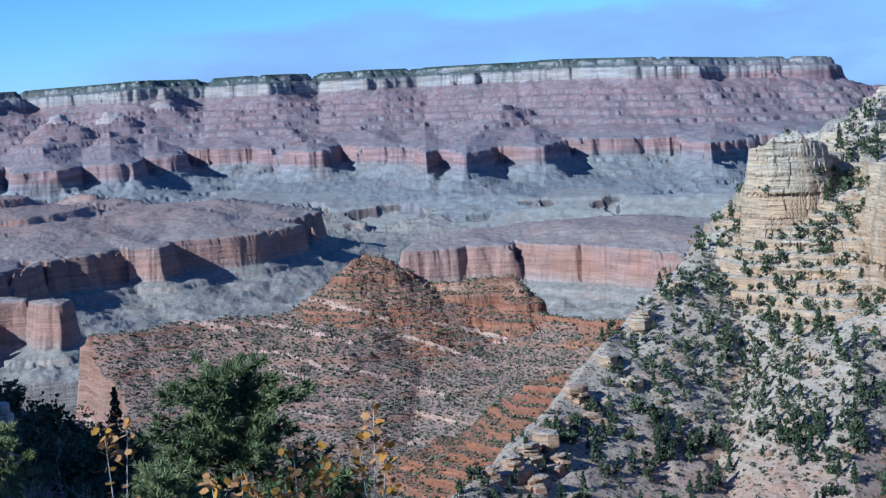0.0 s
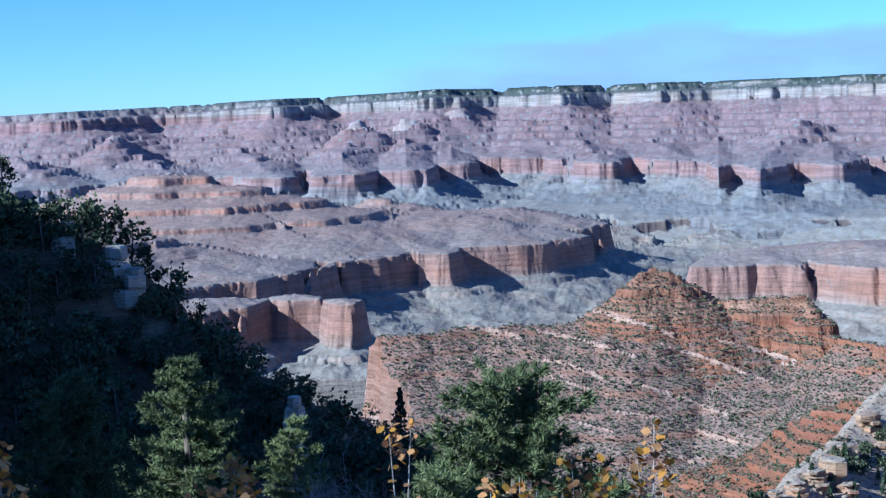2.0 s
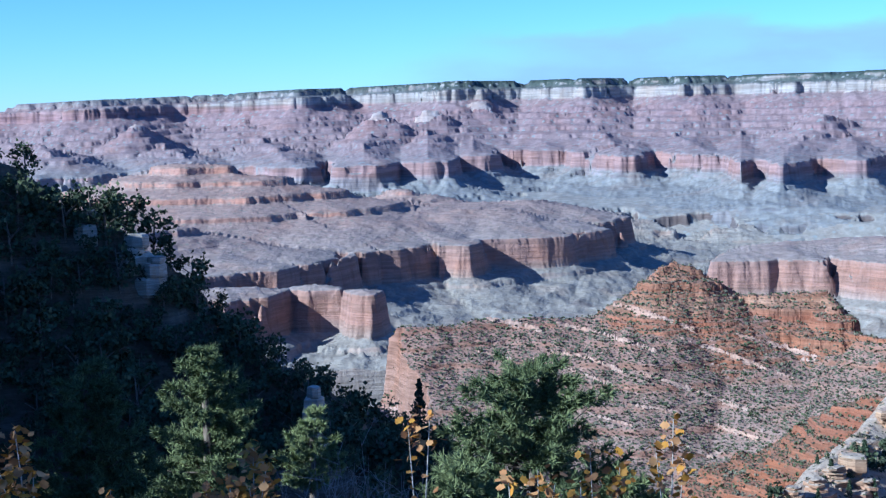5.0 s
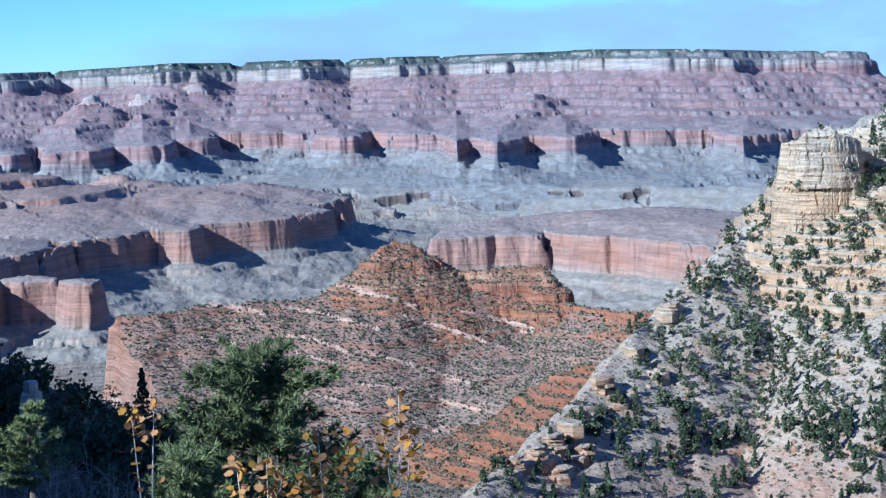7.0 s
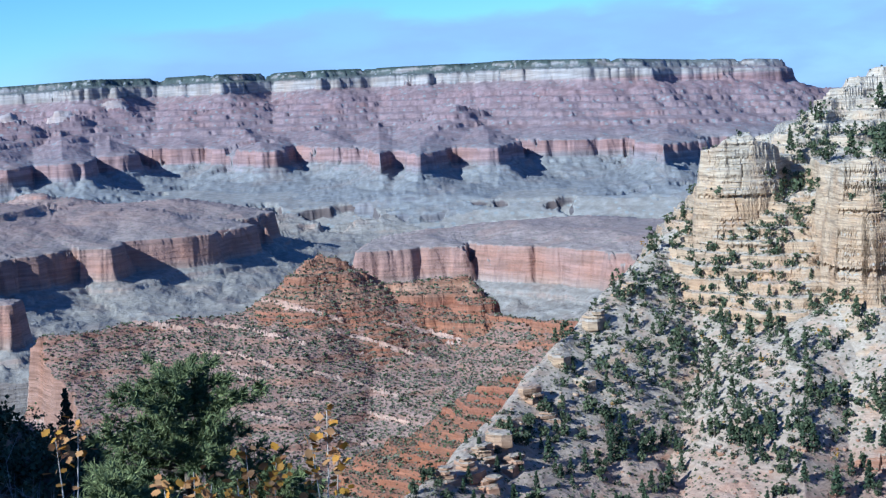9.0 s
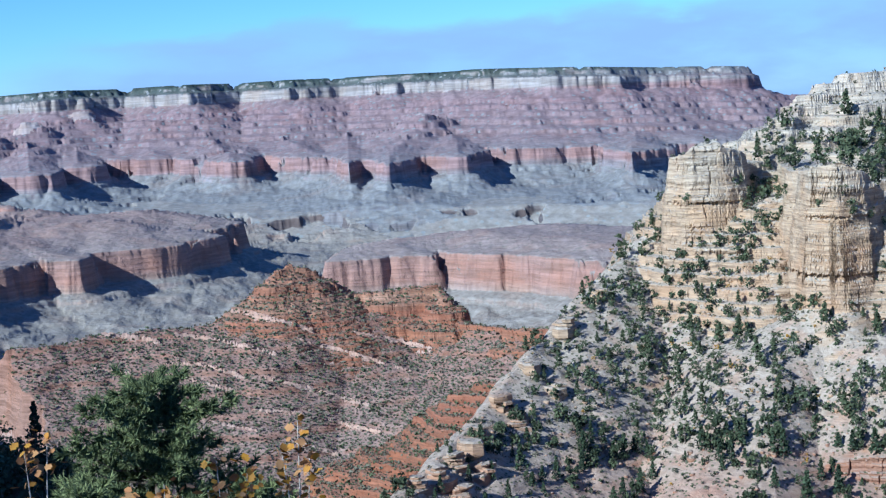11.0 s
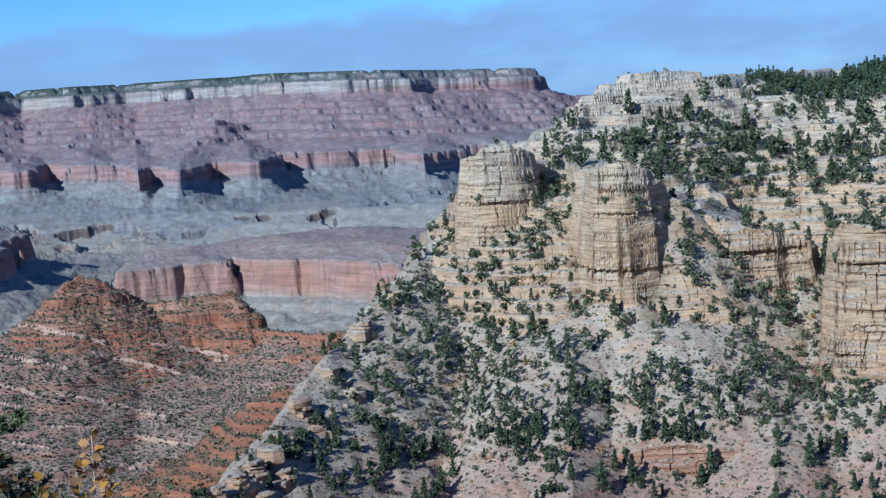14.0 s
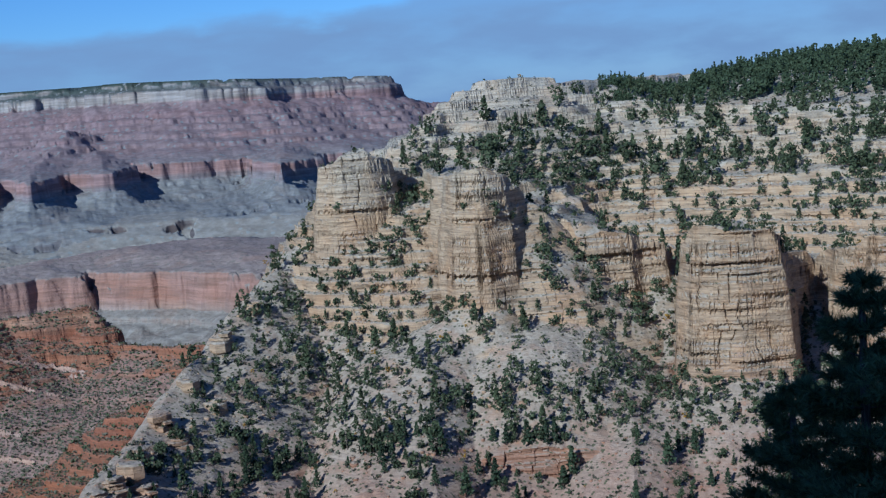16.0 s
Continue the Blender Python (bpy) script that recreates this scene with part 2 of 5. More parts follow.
def fbm(x, y, scale, octaves=3, seed=0, ridged=False):
    out, amp, tot = 0, 1.0, 0.0
    for k in range(octaves):
        n = vnoise(x / scale + 17.3 * k, y / scale - 9.1 * k, seed + k)
        out = out + amp * (1 - 2 * np.abs(n) if ridged else n)
        tot += amp
        amp, scale = amp * 0.5, scale * 0.47
    return out / tot


def plan(az, r):
    return r * math.sin(radians(az)), r * math.cos(radians(az))


def steps(a, b, n):
    return np.linspace(a, b, n, endpoint=False)


AZ = np.radians(np.concatenate([steps(-180, -40, 60), steps(-40, -33, 30), steps(-33, 37, 1560), steps(37, 50, 40), steps(50, 180, 70), [180.0]]))
RR = np.concatenate([steps(0.0, 30, 120), steps(30, 200, 160), steps(200, 480, 170), steps(480, 800, 500), steps(800, 880, 24), steps(880, 1480, 480),
                     steps(1480, 1540, 12), steps(1540, 2870, 420), steps(2870, 3000, 40), steps(3000, 4940, 540), steps(4940, 4962, 8), [4962.0]])
NA, NR = len(AZ), len(RR)
GX, GY = (np.sin(AZ)[:, None] * RR[None]).astype(np.float32), (np.cos(AZ)[:, None] * RR[None]).astype(np.float32)


def block(az0, az1, r0, r1):
    i = np.searchsorted(AZ, [radians(az0), radians(az1)])
    j = np.searchsorted(RR, [r0, r1])
    return slice(max(i[0], 0), min(i[1] + 1, NA)), slice(max(j[0], 0), min(j[1] + 1, NR))


def to_line(x, y, pts, closed):
    """Distance to a line of plan points (negative inside a closed one) and the height carried along it."""
    best = np.full(x.shape, 1e18, np.float32)
    z = np.zeros(x.shape, np.float32)
    total = np.zeros(x.shape, np.float32)
    inside = np.zeros(x.shape, bool)
    q = [(*plan(a, r), h) for a, r, h in pts]
    for (ax, ay, az), (bx, by, bz) in zip(q, q[1:] + q[:1] if closed else q[1:]):
        dx, dy = bx - ax, by - ay
        t = np.clip(((x - ax) * dx + (y - ay) * dy) / (dx * dx + dy * dy), 0, 1)
        d = (x - ax - t * dx) ** 2 + (y - ay - t * dy) ** 2
        best = np.minimum(d, best)
        w = (d + 4) ** -2.0
        z += w * (az + t * (bz - az))
        total += w
        if closed and ay != by:
            inside ^= ((ay > y) != (by > y)) & (x < dx * (y - ay) / dy + ax)
    best = np.sqrt(best)
    z = z / total
    return (np.where(inside, -best, best) if closed else best), z


# the floor of the canyon
base_z = np.interp(RR, [0, 300, 600, 860, 1200, 1500, 2000, 2870, 3000, 3450, 4280, 4962], [-170, -210, -240, -262, -300, -300, -305, -302, -251, -222, -200, -185])
H = np.repeat(base_z[None].astype(np.float32), NA, 0)
ID = np.zeros((NA, NR), np.int8)
KINDS = ["ground"]


def cut_gorge(pts, width, depth):
    az = [p[0] for p in pts]
    r = [p[1] for p in pts]
    s = block(min(az) - 4, max(az) + 4, min(r) - 300, max(r) + 300)
    x, y = GX[s], GY[s]
    d, _ = to_line(x, y, [(*p, 0) for p in pts], False)
    d = d + 70 * fbm(x, y, 150, 5, 31, True)
    H[s] -= np.interp(d, [0, width * 0.7, width * 0.95, width, width * 1.3], [depth, depth * 0.95, depth * 0.3, depth * 0.04, 0]).astype(np.float32)


def raise_land(kind, pts, profile, closed=True, warp=(), reach=0, seed=1, cut=None, step=None, soft_from=None, even=None, cap=None, k=1.0):
    """Raises a mesa (closed outline) or a ridge (open line): profile gives the height against the distance from the outline."""
    far = max(reach, 60)
    az = [p[0] for p in pts]
    r = [p[1] for p in pts]
    pad = math.degrees(far / max(min(r), far * 1.05)) + 2
    s = block(min(az) - pad, max(az) + pad, max(min(r) - far, 0), max(r) + far)
    x, y = GX[s], GY[s]
    d, z = to_line(x, y, pts, closed)
    for n, (amp, scale, ridged) in enumerate(warp):
        d = d + amp * k * fbm(x, y, scale * k, 3, seed * 7 + n, ridged)
    d = d / k
    if even is not None:
        even = np.interp(np.degrees(np.arctan2(x, y)), *zip(*even))
        z = even + (z - even) * np.clip(1 - (d - 9) / 30, 0, 1) * np.clip(1 + (d + 20) / 50, 0, 1)
    h = z + k * np.interp(d, *zip(*profile)).astype(np.float32)
    last, drop = profile[-1], profile[-2]
    h = h - k * np.clip(d - last[0], 0, None) * max((drop[1] - last[1]) / (last[0] - drop[0]), 0.6)
    if cut:
        h = cut(x, y, h)
    if step:
        bed, hard, jit = step[0] * k, step[1], step[2] * k
        q = (h + jit * fbm(x, y, bed * 9, 2, seed + 40)) / bed
        f0 = np.floor(q)
        t = q - f0
        if soft_from is not None:
            hard = hard * (0.15 + 0.85 * np.clip((soft_from[1] - d) / 8, 0, 1)) * np.clip((d - soft_from[0]) / 12, 0.05, 1)
        h = h + bed * hard * (np.clip((t - 0.5) / 0.22 + 0.5, 0, 1) - t)
    if cap is not None:
        h = np.minimum(h, cap + 1.5 * fbm(x, y, 60, 2, seed))
    if kind not in KINDS:
        KINDS.append(kind)
    over = h > H[s]
    H[s] = np.where(over, h, H[s])
    ID[s] = np.where(over, KINDS.index(kind), ID[s])


def el(az, r, e):
    """A plan point with the height that lies e degrees over the eye's level."""
    return (az, r, r * math.tan(radians(e)) + 1.65)


# ---- the rock column, laid over the whole canyon: height against the way out from the rim ----
COLUMN = [(-9000, 160), (-2500, 130), (-300, 120), (0, 115), (22, 88), (55, 78), (70, 42), (190, 18), (218, -95), (430, -170), (560, -205), (572, -232), (720, -262), (734, -296), (900, -326),
          (912, -352), (1120, -392), (1134, -424), (1400, -466), (1412, -490), (1760, -560), (2000, -600), (2030, -738), (2110, -762), (2122, -782), (2380, -850), (2900, -895), (3900, -925), (9000, -960)]
NEARER = ([0, 1100, 4400, 4500, 8700, 10500, 17300, 21500], [0, 1100, 1480, 1500, 2871, 2992, 4930, 4962])
PD, PZ = np.array([c[0] for c in COLUMN], float), np.array([c[1] for c in COLUMN], float)


def near(r):
    return np.interp(r, *NEARER)


def lift(az, r):
    """How much higher the beds lie on the far side, where they also sink towards both ends."""
    return np.interp(r, [7600, 10500, 14000], [0, 130, 200]) + np.interp(r, [9000, 15000], [0, 1]) * np.interp(az, [-40, -29, -21, -12, 4, 8.5, 13, 16, 22], [-200, -160, -80, 0, 0, -50, -90, -130, -200])


def level(az, r, e):
    """The place in the column of a point that lies e degrees over the eye's level."""
    return float(np.interp(-(r * math.tan(radians(e)) + 1.65 - lift(az, r)), -PZ, PD))


# rims and mesa edges (azimuth, distance), with the place of the edge in the column and how far the rock climbs behind it
EDGES = [
    ("north_rim", 0, 9000, [(-44, 17800), (-33, 17200), (-29, 16800), (-26, 16200), (-23.5, 16900), (-21, 16700), (-18.6, 16000), (-16.5, 16800), (-14, 16300), (-12.2, 15800), (-9.6, 16500), (-7.4, 15700), (-5.4, 16300), (-3.4, 15700), (-1.4, 16100), (0.8, 15700), (3, 15600),
                             (4.5, 14900), (7, 14500), (9, 14600), (11, 15300), (13.2, 15300), (13.9, 15600), (14.1, 17500), (12, 21000), (-20, 21400), (-44, 21400)]),
    ("north_rim", 420, 300, [(12, 19000), (16, 18600), (19, 18800), (26, 19000), (40, 19000), (40, 21400), (12, 21400)]),
    ("west_mesa", 2000, 480, [(-36, 5000), (-28, 5200), (-23, 5450), (-20.6, 5750), (-18.9, 6120), (-18.4, 6480), (-17.1, 6330), (-14.6, 6370), (-11.7, 6340), (-11.0, 6470), (-10.8, 6800), (-10.3, 7020), (-9.2, 7060), (-7.2, 7440), (-5.6, 7600), (-5.3, 7900),
                              (-8, 8500), (-14, 8300), (-20, 8600), (-36, 8600)]),
    ("west_mesa", 740, 120, [(-24.6, 7350), (-23.3, 7250), (-21.9, 7280), (-20.8, 7250), (-20.6, 7450), (-22, 7700), (-25, 7700)]),
    ("low_cliffs", 2000, 160, [(-27, 4780), (-22.6, 4680), (-21.3, 4600), (-20.2, 4720), (-18.7, 4860), (-17.8, 4870), (-16.7, 4760), (-15.8, 4700), (-15.5, 4850), (-18, 5080), (-24, 5050), (-27, 5080)]),
    ("middle_mesa", 2000, 260, [(-2.4, 5640), (-0.2, 5690), (1.95, 5700), (2.05, 5790), (2.2, 5800), (2.3, 5740), (5.1, 5590), (6, 5390), (8.5, 5140), (12, 5000), (18, 5000), (18, 6500), (6, 6700), (2, 6500), (-2, 6200)]),
]
# crests and prows (azimuth, distance, elevation over the eye's level)
CRESTS = [
    ("west_mesa", [(-21.0, 7300, -2.5), (-20.2, 7300, -2.3), (-19.3, 7250, -2.65), (-18.0, 7150, -3.45)]), ("west_mesa", [(-22, 6950, -3.6), (-19.7, 6900, -3.78), (-16.8, 6850, -3.96)]), ("west_mesa", [(-26, 6000, -4.1), (-23.8, 6050, -4.3), (-21.3, 6150, -4.5)]),
    ("west_mesa", [(-12.2, 7200, -3.83), (-11.4, 7220, -3.8), (-10.6, 7250, -3.9)]), ("west_mesa", [(-18.4, 8350, -3.47), (-15.9, 8200, -3.3), (-14.5, 8100, -3.22)]),
    ("middle_mesa", [(2.7, 6150, -5.5), (3.7, 6200, -5.22), (5.0, 6150, -5.62)]), ("middle_mesa", [(5.4, 6950, -5.3), (6.1, 6900, -4.95), (7, 6900, -4.87), (8.3, 6850, -5.15)]),
    ("middle_mesa", [(-3.6, 8900, -5.4), (-2.0, 8800, -5.2), (-1.0, 8700, -5.55)]),
    ("far_bench", [(-30, 17000, -0.5), (-28.6, 14500, -1.0), (-28, 13400, -1.4)]), ("far_bench", [(-24.5, 16500, -0.3), (-23.5, 14300, -1.1), (-22.8, 13200, -1.5)]), ("far_bench", [(-20.5, 16500, -0.2), (-19.6, 14000, -1.1), (-18.9, 12600, -1.72)]),
    ("far_bench", [(-15.6, 14700, -0.4), (-16.0, 13400, -1.4), (-15.9, 12500, -1.72)]), ("far_bench", [(-13.6, 15000, -0.3), (-13.4, 13500, -1.3), (-13.5, 12500, -1.72)]), ("far_bench", [(-11.6, 16000, -0.2), (-11.7, 14400, -1.0), (-11.7, 13300, -1.45)]),
    ("far_bench", [(-9.6, 16400, -0.2), (-9.3, 15000, -0.9), (-8.8, 14000, -1.3)]), ("far_bench", [(-7.4, 15700, -0.2), (-6.4, 13900, -1.2), (-5.8, 12700, -1.75)]), ("far_bench", [(-4.4, 15900, -0.3), (-3.6, 14000, -1.2), (-2.8, 13000, -1.65)]),
    ("far_bench", [(-1.4, 16000, -0.3), (-1.2, 13600, -1.4), (-1.3, 11300, -2.35)]), ("far_bench", [(1.6, 13700, -0.6), (0.5, 12400, -1.75), (0.2, 10900, -2.45)]), ("far_bench", [(2.7, 13900, -0.8), (3.0, 12600, -1.6), (3.1, 11700, -2.05)]),
    ("far_bench", [(10.4, 15200, -0.5), (10.0, 12800, -1.6), (9.8, 11300, -2.35)]),
    ("far_bench", [(16.5, 18500, -0.4), (16, 14600, -1.3), (15.6, 12600, -2.1)]),
    ("far_butte", [(-16.4, 14500, -0.7), (-15.6, 14600, 0.14), (-15.25, 14650, 0.24), (-14.6, 14800, -0.25)]), ("far_butte", [(-14.1, 14950, 0.1), (-13.5, 15000, 0.48), (-13.2, 15050, 0.42), (-12.4, 15200, -0.25)]), ("far_butte", [(-11.7, 15500, 0.38), (-11.2, 15500, 0.4)]),
    ("far_butte", [(0.4, 13400, -1.35), (1.3, 13600, -0.5), (1.65, 13700, -0.05), (2.2, 13800, -0.3), (2.7, 13900, -0.38), (3.6, 14200, -1.0), (5.0, 15000, -0.6)]),
    ("far_butte", [(-24.8, 15000, -0.25), (-24.2, 15200, -0.4)]), ("far_butte", [(-7.0, 14700, -0.9), (-6.4, 14900, -0.6)]), ("far_butte", [(8.2, 13700, -1.1), (8.8, 14000, -0.9)]),
]
far_s, far_r = block(-39, 39, 1500, 4962)
TRUE = np.interp(RR, NEARER[1], NEARER[0])
SHRINK = (RR / np.maximum(TRUE, 1)).astype(np.float32)
TR, KR = TRUE[far_r], SHRINK[far_r]
i4, j3 = np.arange(far_s.start, far_s.stop, 4), np.arange(far_r.start, far_r.stop, 3)
cx, cy = GX[np.ix_(i4, j3)], GY[np.ix_(i4, j3)]
ck = SHRINK[j3][None]
OUT = np.full(cx.shape, 4300.0, np.float32)
NEAR = np.full(cx.shape, 2000.0, np.float32)
WHO = np.zeros(cx.shape, np.int8)


def claim(kind, out, near, s=(slice(None), slice(None))):
    if kind not in KINDS:
        KINDS.append(kind)
    win = out < OUT[s]
    OUT[s], NEAR[s], WHO[s] = np.where(win, out, OUT[s]), np.where(win, near, NEAR[s]), np.where(win, KINDS.index(kind), WHO[s])


for kind, at, climb, pts in EDGES:
    d, _ = to_line(cx, cy, [(a, near(r), 0) for a, r in pts], True)
    d = d / ck
    claim(kind, at + np.maximum(d, -climb), np.full(d.shape, 95.0, np.float32))
az4 = AZ[i4]
for kind, pts in CRESTS:
    a0, a1 = np.searchsorted(az4, [radians(min(p[0] for p in pts) - 11), radians(max(p[0] for p in pts) + 11)])
    s = (slice(a0, a1), slice(None))
    x, y = cx[s], cy[s]
    q = [(*plan(p[0], near(p[1])), level(*p)) for p in pts]
    for (ax, ay, la), (bx, by, lb) in zip(q, q[1:]):
        dx, dy = bx - ax, by - ay
        t = np.clip(((x - ax) * dx + (y - ay) * dy) / (dx * dx + dy * dy), 0, 1)
        d = np.hypot(x - ax - t * dx, y - ay - t * dy) / ck
        claim(kind, la + t * (lb - la) + d * (2.1 if kind == "far_butte" else 1.15 if kind == "far_bench" else 1.0), d, s)


def finer(a):
    """A coarse field spread back over the whole grid."""
    u = np.clip((np.arange(far_s.start, far_s.stop) - far_s.start) / 4, 0, len(i4) - 1.001)
    v = np.clip((np.arange(far_r.start, far_r.stop) - far_r.start) / 3, 0, len(j3) - 1.001)
    iu, iv = u.astype(int), v.astype(int)
    fu, fv = (u - iu)[:, None].astype(np.float32), (v - iv)[None].astype(np.float32)
    a = a[iu] * (1 - fu) + a[iu + 1] * fu
    return a[:, iv] * (1 - fv) + a[:, iv + 1] * fv


fx, fy = GX[far_s, far_r] / KR[None], GY[far_s, far_r] / KR[None]
OUT_F, NEAR_F = finer(OUT), finer(NEAR)
grow = np.interp(TR, [5000, 9000, 13000], [0.5, 0.7, 1.0])[None].astype(np.float32)
free = np.clip(NEAR_F / (300 * grow), 0.6, 1)
rough = 300 * fbm(fx, fy, 1700, 2, 5, True) + 230 * fbm(fx, fy, 620, 3, 6, True)
rim_bays = np.interp(OUT_F, [0, 300, 1500], [0.5, 0.75, 1.0])
fine = np.interp(TR, [4800, 5400, 6500, 13000], [85, 55, 44, 75])[None] * fbm(fx, fy, 190, 4, 8, True)
on_edge = np.where((OUT_F > 1900) & (TR[None] < 9000), 0.7, 1.0)
OUT_F = OUT_F + grow * np.where(OUT_F < 500, 1, free) * on_edge * rim_bays * rough + np.clip(NEAR_F / 40, 0.2, 1) * fine
far_z = np.interp(OUT_F, PD, PZ).astype(np.float32) + lift(np.degrees(AZ[far_s])[:, None], TR[None]).astype(np.float32)
far_z += np.interp(OUT_F, [2150, 2500], [0, 1]) * (16 * fbm(fx, fy, 700, 3, 9, True) + 6 * fbm(fx, fy, 190, 3, 10, True))
far_z += np.interp(OUT_F, [2040, 2200, 2700, 3200], [0, 1, 1, 0]) * (16 * fbm(fx, fy, 150, 3, 12, True)).astype(np.float32)
far_z = 1.65 + (far_z - 1.65) * KR[None]
over = far_z > H[far_s, far_r]
H[far_s, far_r] = np.where(over, far_z, H[far_s, far_r])
who = WHO[np.minimum((np.arange(far_s.start, far_s.stop) - far_s.start) // 4, len(i4) - 1)][:, np.minimum((np.arange(far_r.start, far_r.stop) - far_r.start) // 3, len(j3) - 1)]
who = np.where((OUT_F > 2900) & (TR[None] > 7700), 0, who)
KINDS.append("far_cap")
who = np.where((who == KINDS.index("far_butte")) & (NEAR_F < 85) & (far_z > -30), KINDS.index("far_cap"), who)
ID[far_s, far_r] = np.where(over, who, 0)
cut_gorge([(a, near(r)) for a, r in [(-24, 12300), (-18, 12200), (-16.2, 12000), (-13.2, 11700), (-10.5, 12200), (-8.1, 13200), (-5, 13600)]], 30, 19)
cut_gorge([(a, near(r)) for a, r in [(-11.5, 10300), (-8, 10700), (-6.3, 10900), (-5.2, 10200), (-2.4, 9900), (0.9, 9450), (2.1, 10200), (5, 10000), (8.8, 10700), (12, 11000), (18, 11200)]], 30, 20)
cut_gorge([(a, near(r)) for a, r in [(-13, 9600), (-9, 9700), (-6, 9500), (-4.4, 9300)]], 26, 15)


def el(az, r, e):
    """A plan point with the height that lies e degrees over the eye's level."""
    return (az, r, r * math.tan(radians(e)) + 1.65)


# the red ridge, cut off by a cliff at its west end
RIDGE = [(-17.5, 1224, -8.7), (-15.1, 1218, -8.6), (-14.8, 1218, -8.42), (-13.3, 1218, -8.42), (-11.5, 1236, -8.2), (-8.2, 1244, -8.12), (-6.2, 1252, -7.66), (-5.2, 1264, -6.9), (-4.5, 1276, -6.3), (-3.8, 1284, -6.08), (-2.9, 1286, -6.33), (-2.1, 1286, -6.8),
         (-1.0, 1286, -7.4), (1.9, 1280, -7.35), (2.2, 1266, -7.8), (3, 1236, -8.9), (5.9, 1176, -9.25), (10, 1110, -9), (14, 1050, -8.5)]


def west_end(x, y, h):
    ax, ay = plan(-15.2, 1236)
    bx, by = plan(-12.4, 984)
    n = math.hypot(bx - ax, by - ay)
    s = ((x - ax) * (by - ay) - (y - ay) * (bx - ax)) / n
    s = np.maximum(s, y * math.sin(radians(-15.1)) - x * math.cos(radians(-15.1)))
    s = s + 17 * fbm(x, y, 60, 3, 71, True) + 4 * fbm(x, y, 15, 2, 72)
    h = h - np.interp(s, [-6, 0, 4, 8, 20, 140], [0, 0, 27, 50, 58, 138]).astype(np.float32)
    d, _ = to_line(x, y, [(-30, 1248, 0)] + [(a, r + 10, 0) for a, r, _ in RIDGE] + [(22, 1020, 0), (22, 2300, 0), (-30, 2300, 0)], True)
    return h - 0.75 * np.clip(-d - 4 + 2.4 * fbm(x, y, 30, 2, 74), 0, None)


raise_land("red_ridge", [el(*p) for p in RIDGE],
           [(0, 1), (18, -6), (60, -30), (150, -72), (280, -132), (420, -196), (600, -300), (800, -430)],
           False, ((26, 240, True), (11, 80, True), (3, 24, False)), 800, 73, west_end, (20.0, 0.2, 8.0), k=0.6)
raise_land("red_bluff", [el(0.3, 1074, -12.9), el(1.2, 1062, -12.1), el(2.6, 1050, -11.4), el(4.3, 1038, -11.0), el(8, 1020, -10.7)], [(0, 0), (14, -3), (40, -20), (110, -56), (200, -104), (300, -170)], False, ((14, 80, True), (5, 26, True)), 300, 77, None, (11.0, 0.75, 5.0), k=0.6)
raise_land("red_bluff", [el(-1.75, 1280, -7.65), el(-0.8, 1280, -7.34), el(1.9, 1274, -7.28), el(2.3, 1258, -7.8)], [(0, 2), (12, 0), (18, -11), (38, -17), (43, -34), (70, -44), (75, -56), (140, -110)], False, ((8, 50, True), (3, 15, True)), 150, 78, west_end, (7.0, 0.6, 2.0), k=0.6)
raise_land("red_bluff", [el(2.3, 1266, -8.1), el(3.0, 1231, -8.85), el(5.9, 1171, -9.2), el(9, 1116, -9.1)], [(0, 2), (8, 0), (13, -17), (40, -27), (46, -36), (110, -80)], False, ((6, 50, True), (3, 15, True)), 110, 80, west_end, (7.0, 0.6, 2.0), k=0.6)
raise_land("red_bluff", [el(-4.4, 1274, -6.25), el(-3.8, 1282, -6.06), el(-3.0, 1282, -6.3)], [(0, 1), (9, -4), (14, -14), (36, -24), (41, -34), (90, -66)], False, ((7, 50, True), (3, 15, True)), 100, 79, west_end, (7.0, 0.6, 2.0), k=0.6)


def on_slope(az, e, r0=900.0):
    """How far off the sight line at this elevation meets the land."""
    i = int(np.searchsorted(AZ, radians(az)))
    j = int(np.searchsorted(RR, r0))
    up = np.degrees(np.arctan2(H[i, j:] - 1.65, RR[j:]))
    k = int(np.argmax(up >= e))
    return float(RR[j + k])


